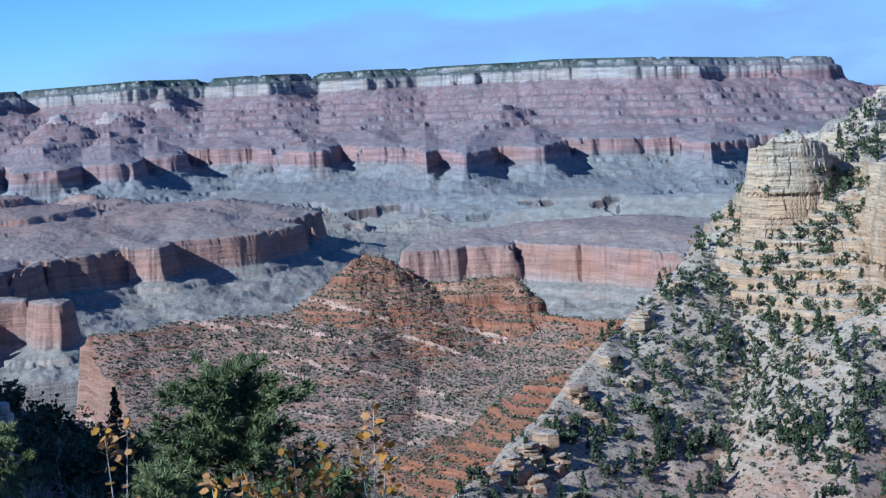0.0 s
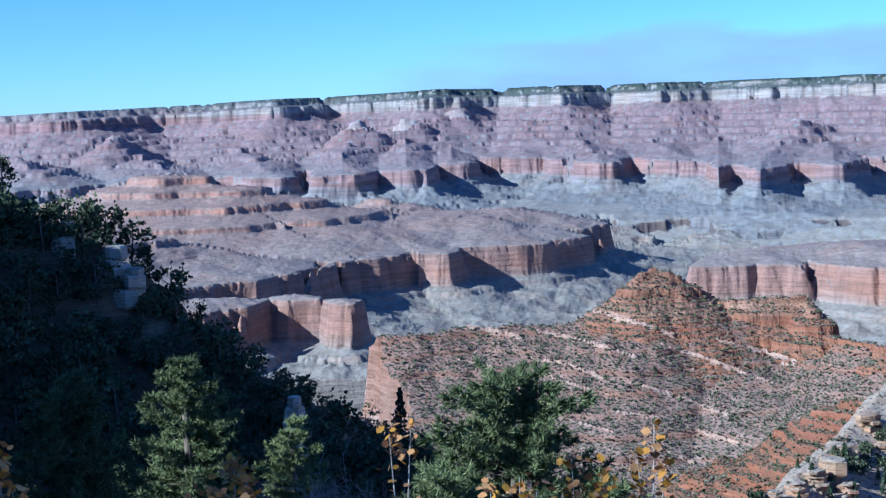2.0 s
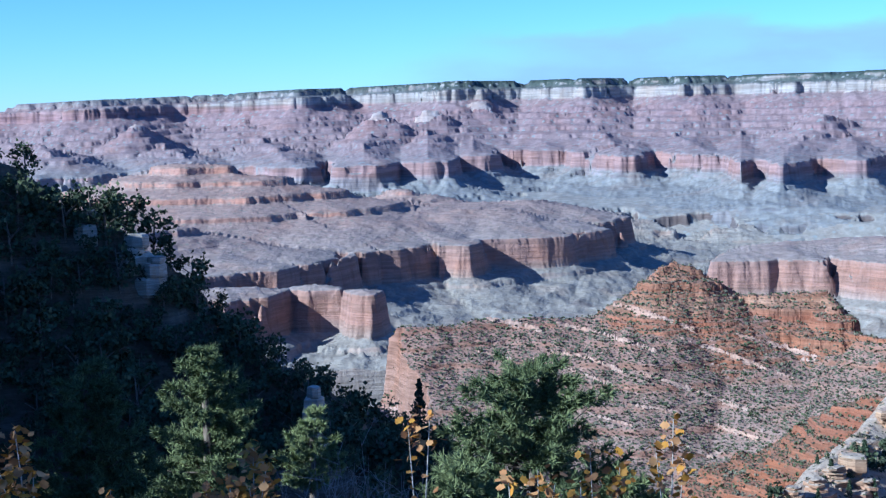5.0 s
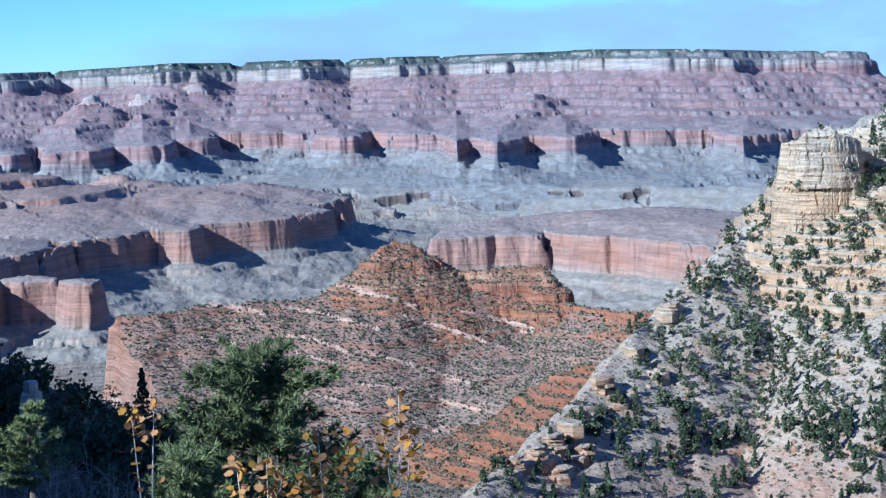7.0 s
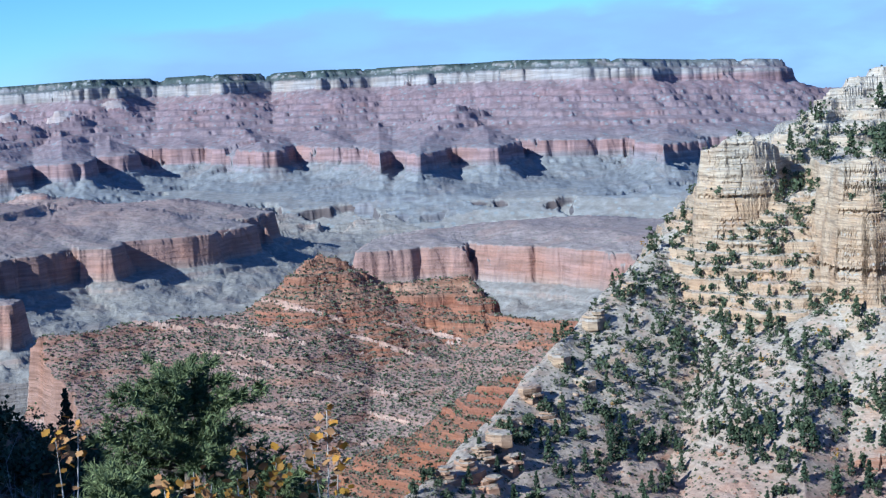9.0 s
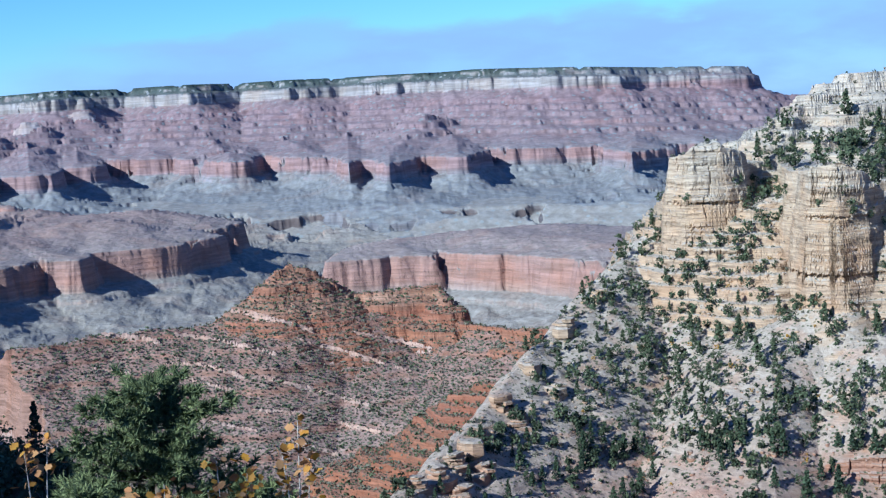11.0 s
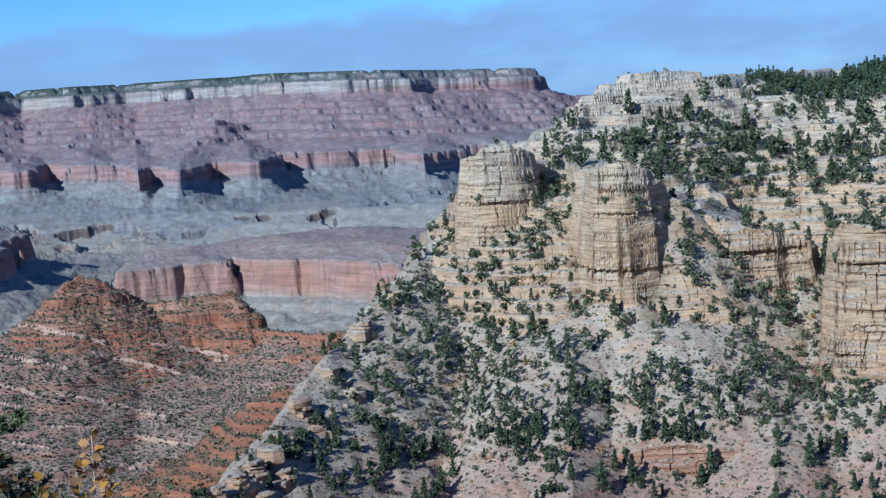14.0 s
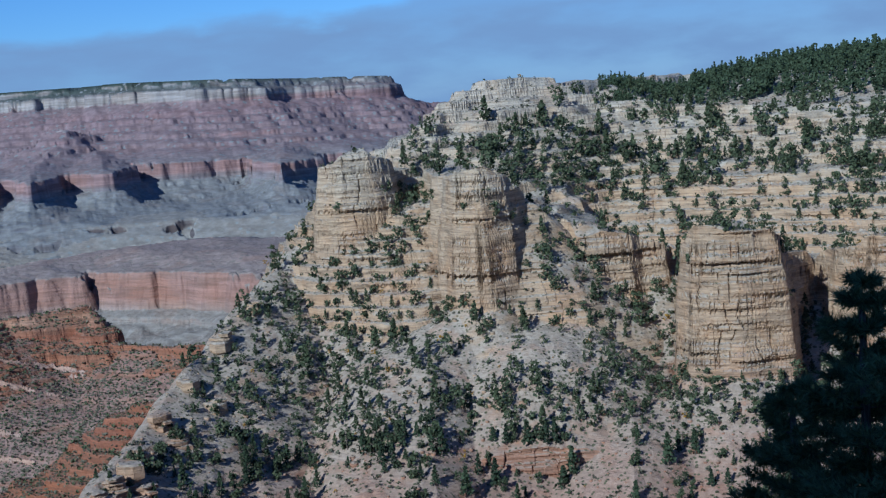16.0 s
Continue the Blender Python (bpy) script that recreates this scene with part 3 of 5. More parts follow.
# pale ledges that run down across the slope
for n, (tall, pts) in enumerate([
        (13, [(-6.23, -7.75), (-5.26, -8.01), (-3.08, -8.75)]), (17, [(-11.44, -8.3), (-10.08, -8.5), (-9.07, -8.82)]), (15, [(-8.47, -8.54), (-6.85, -8.88), (-4.58, -9.6)]), (12, [(-9.63, -9.82), (-8.47, -10.18), (-6.32, -10.9)]),
        (12, [(-8.86, -9.6), (-7.35, -9.83), (-5.64, -10.51)]), (11, [(-5.3, -10.43), (-3.44, -11.0), (-1.01, -11.82)]), (9, [(-7.23, -11.37), (-5.05, -11.76), (-3.72, -11.97)]), (9, [(-7.28, -12.02), (-5.54, -12.49)]), (9, [(-4.01, -13.04), (-2.36, -13.66)]),
        (10, [(-3.55, -9.11), (-1.79, -9.67), (0.86, -10.64)]), (9, [(-11.6, -9.6), (-10.2, -9.9)]), (8, [(-2.6, -12.3), (-0.6, -12.9)]), (9, [(-1.4, -8.9), (1.6, -9.7)])]):
    run = [(a0 + (a1 - a0) * t / 5, e0 + (e1 - e0) * t / 5) for (a0, e0), (a1, e1) in zip(pts, pts[1:]) for t in range(5)] + [pts[-1]]
    line = [el(a, on_slope(a, e), e) for a, e in run]
    raise_land("red_ledge", [(a, r, z + 0.26 * tall) for a, r, z in line], [(0, 0), (1.0, -0.4), (2.6, -tall * 0.8), (6, -tall), (60, -tall - 40)], False, ((1.5, 30, True), (0.8, 10, False)), 60, 170 + n, k=0.6)


def spur_back(x, y, h):
    """Behind the crest of the spur the land falls off steeply."""
    d, _ = to_line(x, y, [(-40, 380, 0), (0.2, 440, 0), (3, 500, 0), (6, 570, 0), (9.4, 640, 0), (11, 760, 0), (14, 1300, 0), (-5, 4000, 0), (-60, 4000, 0)], True)
    return h - 1.05 * np.clip(-d - 4 + 3 * fbm(x, y, 30, 2, 87), 0, None)


# the wall of the rim across the bay: cliffs above a slope of debris
raise_land("rim_wall", [el(*p) for p in [
    (10.2, 690, -5.0), (10.8, 656, -4.0), (11.4, 636, -2.6), (12.2, 628, -2.2), (13.2, 630, -2.05), (14.1, 638, -2.4), (14.5, 656, -2.9), (15.4, 668, -3.0), (16.0, 634, -3.2), (16.25, 600, -3.25), (16.6, 588, -3.1), (17.6, 582, -3.1), (18.6, 588, -3.2),
    (19.1, 599, -3.9), (19.7, 608, -4.7), (20.5, 613, -4.9), (21.15, 610, -5.6), (21.4, 604, -5.9), (23.2, 608, -6.0), (23.6, 616, -6.2), (24.6, 618, -6.4), (24.85, 650, -6.6), (25.35, 652, -6.8), (25.5, 566, -6.4), (26.0, 556, -5.95), (27.5, 552, -6.0), (29.1, 558, -6.1),
    (29.5, 604, -7.0), (30.4, 626, -7.2), (31.2, 604, -7.0), (32.5, 590, -6.6), (36, 580, -6.6), (45, 560, -5), (60, 540, -4), (80, 520, -2), (80, 1700, 0), (45, 1900, 0), (25, 1500, 0), (18, 1100, 0), (13.5, 800, -2), (10.5, 730, -5)]],
           [(-400, 74), (-280, 66), (-190, 58), (-150, 48), (-128, 44), (-122, 36), (-104, 31), (-100, 23), (-76, 17), (-72, 9), (-40, 4), (-36, 0), (-8, 0), (0, -1), (1.4, -13), (3.4, -24), (4.6, -42), (6.2, -57), (12, -61), (60, -88), (130, -128), (260, -205)],
           warp=((4, 60, False), (3.4, 30, True)), reach=330, seed=81, step=(7.5, 0.45, 14.0), soft_from=(-132, 10), even=[(9, -26), (12, -22), (15, -26), (17, -42), (20, -47), (23, -46), (25.4, -62), (40, -64)], cut=spur_back, cap=4.5)
raise_land("rim_wall", [el(15.1, 676, -2.4), el(15.8, 690, -1.08), el(16.2, 700, -0.55), el(17.2, 712, -0.05), el(18.2, 720, 0.38), el(19.0, 726, 0.4), el(20.8, 735, 0.1), el(22.5, 740, -0.62), el(24.7, 735, -0.98), el(27.7, 720, -1.2), el(29.8, 712, -1.6), el(33.1, 700, -1.9), el(40, 690, -2)],
           [(0, 0), (6, -2), (9, -9), (22, -14), (25, -22), (45, -30), (60, -44), (90, -84)], False, ((4, 30, True), (0.8, 8, False)), 110, 83, None, (5.0, 0.85, 2.0))
for pts in ([(15.2, 664, -3.5), (15.0, 640, -5.5), (14.9, 612, -7.8)], [(19.25, 604, -4.5), (19.35, 592, -6.6), (19.4, 577, -9.4)], [(24.2, 622, -7.4), (24.25, 602, -9.3), (24.3, 582, -11.2)], [(22.2, 602, -8.4), (22.3, 586, -10.4)], [(30.5, 622, -8.6), (30.6, 590, -11.2)]):
    raise_land("rim_wall", [el(*p) for p in pts], [(0, 0), (7, -1.5), (20, -9), (60, -42)], False, ((3, 20, True),), 60, 86)
raise_land("spur", [el(10.8, 664, -4.9), el(9.4, 640, -6.5), el(7.77, 610, -7.78), el(6.0, 570, -9.5), el(4.48, 535, -11.0), el(3.03, 500, -12.7), el(1.11, 462, -14.5), el(0.1, 440, -15.2), el(-2, 400, -17)],
           [(0, 0), (6, -2), (30, -15), (60, -34), (160, -98), (300, -180)], False, ((7, 44, True), (3, 13, False)), 300, 85, spur_back, (6.5, 0.14, 4.0))

# the shaded spur below the rim, and unseen land added sunward to shade it
raise_land("west_spur", [el(-60, 290, 12.0), el(-47.3, 290, 6.15), el(-34.2, 290, 0.4), el(-30.6, 292, -1.34), el(-29.1, 292, -1.96), el(-28.0, 290, -3.14), el(-26.9, 288, -3.85), el(-25.8, 286, -4.21), el(-25.0, 284, -5.14), el(-23.9, 282, -5.7), el(-23.5, 280, -7.28), el(-21.8, 276, -8.94),
                         el(-20.5, 268, -9.67), el(-18.5, 258, -11.95), el(-16.6, 246, -13.1), el(-14.8, 236, -12.9), el(-11.9, 220, -14.5), el(-6, 190, -16.5)],
           [(0, 0), (5, -1), (13, -8), (50, -32), (160, -105), (240, -170)], False, ((5, 28, True), (1.5, 8, False)), 250, 91, None, (4.0, 0.35, 3.0))
raise_land("west_spur", [el(-19.1, 178, -13.9), el(-18.3, 175, -13.3), el(-17.5, 175, -13.8)], [(0, 0), (2.5, -0.6), (4, -6), (10, -12), (60, -60)], False, ((1, 8, True),), 70, 92)
raise_land("west_shade_rim", [(-43, 310, 30), (-47, 480, 46), (-80, 520, 80), (-100, 400, 85), (-100, 200, 80), (-72, 180, 72), (-55, 235, 50)],
           [(-200, 8), (-30, 3), (0, 0), (10, -60), (100, -180), (200, -320)], warp=((12, 60, True),), reach=230, seed=93)
# a second unseen rise, added to shade the foot of the ridge's west end
raise_land("west_shade_rim", [(-34, 1090, -40), (-36, 1290, -40), (-44, 1380, -30), (-60, 1140, -30), (-50, 900, -30), (-40, 930, -40)],
           [(-200, 8), (-30, 3), (0, 0), (10, -60), (100, -180), (260, -420)], warp=((20, 120, True),), reach=260, seed=94)
raise_land("rim", [(-100, 100, 14), (-90, 10, 0.6), (-60, 2.6, 0.05), (-30, 2.0, 0), (0, 2.0, 0), (40, 2.0, 0), (75, 2.6, 0), (100, 20, 0), (120, 140, 0), (150, 700, 8), (180, 900, 12), (-150, 700, 12), (-110, 300, 24)],
           [(-60, 0.6), (-2, 0.1), (0, 0), (1.5, -0.5), (5, -1.5), (8, -3.6), (16, -12), (40, -36), (90, -80), (200, -170)], warp=((0.3, 6, False), (0.15, 1.6, False)), reach=230, seed=95)

# ---- the land as meshes: rows lie closest where the land stands open to the valley ----
ROWS = 510
EL = np.degrees(np.arctan2(H - 1.65, RR[None].astype(np.float32)))
top = np.maximum.accumulate(EL, 1)
dE = np.diff(EL, axis=1)
open_to = np.clip(EL[:, 1:] - top[:, :-1], 0, None)
wgt = np.where(top[:, :-1] > -19, open_to, open_to * 0.05) + 0.05 * np.abs(dE) * (EL[:, 1:] > -18) + 0.16 * np.diff(np.log(RR + 0.5))[None]
csum = np.cumsum(np.concatenate([np.zeros((1, NR - 1)), wgt]), 0)
lo, hi = np.clip(np.arange(NA) - 14, 0, NA), np.clip(np.arange(NA) + 15, 0, NA)
wgt = (csum[hi] - csum[lo]) / (hi - lo)[:, None]
pos = np.concatenate([np.zeros((NA, 1)), np.cumsum(wgt, 1)], 1)
VR = np.empty((NA, ROWS))
VZ = np.empty((NA, ROWS))
for i in range(NA):
    VR[i] = np.interp(np.linspace(0, pos[i, -1], ROWS), pos[i], RR)
    VZ[i] = np.interp(VR[i], RR, H[i])
VJ = np.clip(np.searchsorted(RR, VR), 0, NR - 1)
VID = np.take_along_axis(ID, VJ, 1)
steep = np.clip((np.abs(np.gradient(VZ, axis=1)) / (np.abs(np.gradient(VR, axis=1)) + 1e-3) - 1.2) / 1.5, 0, 1)
def smooth(a, n, axis):
    c = np.cumsum(np.concatenate([np.repeat(np.take(a, [0], axis), n + 1, axis), a, np.repeat(np.take(a, [-1], axis), n, axis)], axis), axis)
    m = a.shape[axis]
    return (np.take(c, np.arange(2 * n + 1, 2 * n + 1 + m), axis) - np.take(c, np.arange(m), axis)) / (2 * n + 1)


even_steep = smooth(smooth(steep, 7, 0), 2, 1)
# beds stand out and fall back one over another on the near wall; joints break each tier into blocks
AC = AZ[:, None] * 620 + 0 * VZ
sway = 1.6 * vnoise(AC / 60, VZ / 60, 203)
zs = VZ + sway
layer = np.floor(zs / 3.3 + 0.8 * vnoise(zs / 7, 0 * VZ, 206))
thin = np.floor(zs / 1.05 + 0.5 * vnoise(zs / 3, 0 * VZ, 208))
tier = np.floor(zs / 11 + 0.5 * vnoise(zs / 20, AC / 80, 209))
bed = 0.95 * vnoise(layer, AC / 34, 201) + 0.35 * vnoise(thin, AC / 15, 202) + 0.25 * vnoise(zs / 12, AC / 14, 205)
col = AC / (5.5 + 2.5 * vnoise(tier, 0 * tier, 210)) + 9.7 * tier + 0.35 * vnoise(VZ / 6, AC / 9, 213)
bed = 1.15 * bed + 0.4 * vnoise(np.floor(col) * 3.7, tier * 1.9, 211)
edge = np.abs(col - np.floor(col) - 0.5)
bed = bed + 0.9 * np.clip((edge - 0.44) / 0.05, 0, 1) * (vnoise(np.floor(col + 0.5) * 2.3, tier * 3.1, 212) > 0.3)
WALL = KINDS.index("rim_wall")
VR = VR + np.where(VID == WALL, even_steep * bed * 1.7, 0)
LAND = {
    "ground": ("ground", TONTO, "grey-green shale floor of a canyon with inner gorges", "canyon floor"),
    "north_rim": ("backdrop_north_rim", HAZED_FAR_ROCK, "far forested plateau rim with a band of white cliffs over red slopes", "plateau"),
    "far_bench": ("backdrop_far_bench", HAZED_FAR_ROCK, "far red cliff bench above pale grey slopes", "cliff"),
    "far_butte": ("backdrop_far_butte", HAZED_FAR_ROCK, "far pyramid-shaped red buttes capped with pale rock", "butte"),
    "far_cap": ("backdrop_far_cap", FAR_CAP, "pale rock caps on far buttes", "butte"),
    "west_mesa": ("ground_west_mesa", REDWALL, "stepped red mesa with a tall sheer cliff and grey debris slopes", "mesa"),
    "low_cliffs": ("ground_low_cliffs", REDWALL, "low fluted dark red cliffs over grey gullied slopes", "cliff"),
    "middle_mesa": ("ground_middle_mesa", REDWALL, "flat-topped mesa with pale red cliffs over grey debris", "mesa"),
    "red_ridge": ("ground_red_ridge", RED_ROCK, "red sandstone ridge with pale ledges, dotted with scrub", "ridge"),
    "red_ledge": ("ground_red_ledge", RED_LEDGE, "pale pink sandstone ledges crossing a red slope", "ledge"),
    "red_bluff": ("ground_red_bluff", RED_BLUFF, "terraced deep red sandstone bluffs", "bluff"),
    "rim_wall": ("ground_rim_wall", LIMESTONE, "buff layered limestone cliffs with ledges and grey scree", "cliff"),
    "spur": ("ground_spur", LIMESTONE, "pale scree slope running down from limestone cliffs", "slope"),
    "west_spur": ("ground_west_spur", SOIL, "steep shaded wooded slope with small rock outcrops", "slope"),
    "west_shade_rim": ("ground_west_rim", SOIL, "wooded plateau rim added out of view sunward to cast shade", "plateau"),
    "rim": ("ground_rim", SOIL, "brown stony ground falling away from the rim", "slope"),
}
px, py = VR * np.sin(AZ)[:, None], VR * np.cos(AZ)[:, None]
coords = np.stack([px, py, VZ], 2).reshape(-1, 3)
ii, jj = np.meshgrid(np.arange(NA - 1), np.arange(ROWS - 1), indexing="ij")
ii, jj = ii.ravel(), jj.ravel()
quads = np.stack([ii * ROWS + jj, (ii + 1) * ROWS + jj, (ii + 1) * ROWS + jj + 1, ii * ROWS + jj + 1], 1)[:, ::-1]
fid = VID.ravel()[quads].max(1)
fr = VR.ravel()[quads[:, 0]]
for k, kind in enumerate(KINDS):
    q = quads[fid == k]
    if not len(q):
        continue
    used, inv = np.unique(q, return_inverse=True)
    me = bpy.data.meshes.new(kind)
    me.vertices.add(len(used))
    me.vertices.foreach_set("co", coords[used].astype(np.float32).ravel())
    me.loops.add(q.size)
    me.loops.foreach_set("vertex_index", inv.ravel().astype(np.int32))
    me.polygons.add(len(q))
    me.polygons.foreach_set("loop_start", np.arange(0, q.size, 4, dtype=np.int32))
    me.polygons.foreach_set("loop_total", np.full(len(q), 4, np.int32))
    me.polygons.foreach_set("use_smooth", np.full(len(q), kind not in ("rim_wall", "red_bluff", "red_ledge"), bool))
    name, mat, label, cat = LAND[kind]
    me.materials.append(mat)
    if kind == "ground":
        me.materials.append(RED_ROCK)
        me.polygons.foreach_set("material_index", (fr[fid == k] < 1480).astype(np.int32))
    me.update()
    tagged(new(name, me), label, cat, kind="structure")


def height(x, y):
    """The land's height at a plan point."""
    a, r = math.atan2(x, y), math.hypot(x, y)
    i = min(max(int(np.searchsorted(AZ, a)), 1), NA - 1)
    t = (a - AZ[i - 1]) / (AZ[i] - AZ[i - 1])
    return float((1 - t) * np.interp(r, RR, H[i - 1]) + t * np.interp(r, RR, H[i]))


# ---- plants ----
def leaf_mat(name, a, b, scale=3.0, rough=0.75, trans=0.15):
    m = Mat(name, rough)
    info = m.n.new("ShaderNodeObjectInfo")
    f = m.math("ADD", m.math("MULTIPLY", m.noise(scale, 3), 0.7), m.math("MULTIPLY", info.outputs["Random"], 0.35))
    isl = m.geo.outputs["Random Per Island"]
    f = m.math("ADD", f, m.math("MULTIPLY", m.math("SUBTRACT", isl, 0.5), 0.5))
    return m.colour(m.mix(m.ramp(f, 0.2, 0.85), a, b))


def bark_mat(name, a, b):
    m = Mat(name, 0.9)
    n = m.noise(1.0, 4, 0.6, m.scaled((14, 14, 2.5)))
    m.bump(n, 0.02)
    return m.colour(m.mix(m.ramp(n, 0.35, 0.65), a, b))


JUNIPER = leaf_mat("juniper_green", (0.036, 0.05, 0.03), (0.095, 0.12, 0.066), 0.5)
FIR = leaf_mat("fir_green", (0.024, 0.038, 0.025), (0.06, 0.088, 0.05), 0.4)
SAGE = leaf_mat("sage_scrub", (0.085, 0.088, 0.062), (0.16, 0.155, 0.115), 0.08)
GOLD = leaf_mat("gold_scrub", (0.26, 0.15, 0.03), (0.4, 0.26, 0.06), 0.5)
NEEDLE = leaf_mat("pine_needle", (0.075, 0.1, 0.048), (0.23, 0.27, 0.12), 2.5)
BARK = bark_mat("bark", (0.09, 0.07, 0.055), (0.2, 0.17, 0.14))
PALE_BARK = bark_mat("pale_bark", (0.3, 0.27, 0.23), (0.5, 0.46, 0.4))
rng = np.random.default_rng(7)


def mesh_of(name, verts, faces, mat, smooth=False):
    me = bpy.data.meshes.new(name)
    me.from_pydata([tuple(v) for v in verts], [], [tuple(f) for f in faces])
    me.materials.append(mat)
    if smooth:
        me.polygons.foreach_set("use_smooth", np.ones(len(me.polygons), bool))
    me.update()
    return me


def part(name, me, parent, label=""):
    ob = new(name, me)
    ob.parent = parent
    if label:
        tagged(ob, label)
    return ob


def tube(path, radii, n=6):
    """A tapered tube along a line of points."""
    v, f = [], []
    path = [Vector(p) for p in path]
    for i, p in enumerate(path):
        d = (path[min(i + 1, len(path) - 1)] - path[max(i - 1, 0)]).normalized()
        a = d.orthogonal().normalized()
        b = d.cross(a)
        for k in range(n):
            t = 2 * math.pi * k / n
            v.append(p + (a * math.cos(t) + b * math.sin(t)) * radii[i])
    for i in range(len(path) - 1):
        for k in range(n):
            f.append((i * n + k, i * n + (k + 1) % n, (i + 1) * n + (k + 1) % n, (i + 1) * n + k))
    f.append(tuple(range((len(path) - 1) * n, len(path) * n)))
    return v, f


def join(pieces):
    v, f = [], []
    for pv, pf in pieces:
        o = len(v)
        v += list(pv)
        f += [tuple(i + o for i in q) for q in pf]
    return v, f


def sprays(centres, size, aim=None):
    """Small flat sprays of foliage, one quad each, turned every way."""
    n = len(centres)
    u = rng.normal(size=(n, 3))
    u /= np.linalg.norm(u, axis=1)[:, None]
    w = np.cross(u, rng.normal(size=(n, 3)))
    w /= np.linalg.norm(w, axis=1)[:, None]
    s = size * rng.uniform(0.6, 1.3, (n, 1))
    c = np.asarray(centres)
    k = rng.uniform(0.6, 1.0, (n, 1))
    v = np.stack([c - u * s, c + w * s * k, c + u * s, c - w * s * k], 1).reshape(-1, 3)
    return v, np.arange(4 * n).reshape(-1, 4)


def crown_points(kind, h, w, n):
    if kind == "round":
        m = rng.integers(9, 14)
        a, t = rng.uniform(0, 2 * math.pi, m), rng.uniform(0.22, 0.92, m)
        rr = 0.36 * w * np.sqrt(np.clip(1 - ((t - 0.5) / 0.55) ** 2, 0.05, 1)) * rng.uniform(0.7, 1.15, m)
        lobes = np.stack([rr * np.cos(a), rr * np.sin(a), t * h], 1)
        p = lobes[rng.integers(0, m, n)] + rng.normal(size=(n, 3)) * np.array([0.1 * w, 0.1 * w, 0.075 * h])
        p[:, 2] = np.clip(p[:, 2], 0.05 * h, 1.05 * h)
        return p
    t = rng.uniform(0.1, 1.0, n) ** 0.85
    whorl = 0.72 + 0.28 * np.cos(t * h * 5.2 + rng.uniform(0, 6))
    a = rng.uniform(0, 2 * math.pi, n)
    lean = 1 + 0.25 * np.cos(a * 3 + rng.uniform(0, 6)) * rng.uniform(0.3, 1)
    rr = 0.5 * w * (1.03 - t) ** 0.8 * whorl * lean * np.sqrt(rng.uniform(0.25, 1, n))
    return np.stack([rr * np.cos(a), rr * np.sin(a), t * h - 0.1 * rr], 1)


def tree_pieces(kind, h, w, n, leaf):
    bend = rng.uniform(-0.06, 0.06, 2) * h
    tv, tf = [tube([(0, 0, -0.25 * h), (bend[0] * 0.4, bend[1] * 0.4, 0.3 * h), (bend[0], bend[1], 0.85 * h)], (0.05 * h * 0.7, 0.035 * h * 0.7, 0.008 * h), 5)][0]
    limbs = [(tv, tf)]
    for k in range(4):
        a, t = rng.uniform(0, 6.28), rng.uniform(0.2, 0.6)
        limbs.append(tube([(0, 0, t * h), (0.2 * w * math.cos(a), 0.2 * w * math.sin(a), (t + 0.12) * h), (0.36 * w * math.cos(a), 0.36 * w * math.sin(a), (t + 0.2) * h)], (0.018 * h, 0.012 * h, 0.004 * h), 4))
    pts = crown_points(kind, h, w, n)
    pts[:, :2] += bend * np.clip(pts[:, 2:3] / h, 0, 1)
    return join(limbs), sprays(pts, leaf)


def make_tree(name, kind, h, w, n, leaf, mat, label, group):
    root = new(name)
    trunk, crown = tree_pieces(kind, h, w, n, leaf)
    part("trunk", mesh_of("trunk", *trunk, BARK, True), root)
    part("crown", mesh_of("crown", *crown, mat), root)
    return tagged(root, label, "tree", group)


SEEN = np.take_along_axis(EL, VJ, 1) >= np.take_along_axis(top, VJ, 1) - 0.6


def spots(kinds, az0, az1, count, space, steep_max=0.35, clump=(30.0, 0.0), rmax=1e9, seed=1):
    """Places on the land, denser in clumps, none closer than space."""
    idx = [KINDS.index(k) for k in kinds]
    g = np.random.default_rng(seed)
    i0, i1 = np.searchsorted(AZ, [radians(az0), radians(az1)])
    fit = np.isin(VID[i0:i1, :-1], idx) & (steep[i0:i1, :-1] <= steep_max) & (VR[i0:i1, :-1] <= rmax) & (SEEN[i0:i1, :-1])
    cells = np.argwhere(fit)
    picks = g.integers(0, len(cells), count * 5)
    out, grid = [], {}
    for i, j in cells[picks]:
        if len(out) >= count:
            break
        i, j = int(i) + i0, int(j)
        t, u = g.random(), g.random()
        a = AZ[i] + t * (AZ[min(i + 1, NA - 1)] - AZ[i])
        r = VR[i, j] + u * (VR[i, j + 1] - VR[i, j])
        x, y = r * math.sin(a), r * math.cos(a)
        if vnoise(np.array([x / clump[0]]), np.array([y / clump[0]]), seed + 300)[0] < clump[1] + g.uniform(-0.5, 0.5):
            continue
        c = (int(x // space), int(y // space))
        if any((c[0] + p, c[1] + q) in grid and math.hypot(grid[(c[0] + p, c[1] + q)][0] - x, grid[(c[0] + p, c[1] + q)][1] - y) < space for p in (-1, 0, 1) for q in (-1, 0, 1)):
            continue
        grid[c] = (x, y)
        out.append((x, y, height(x, y)))
    return out


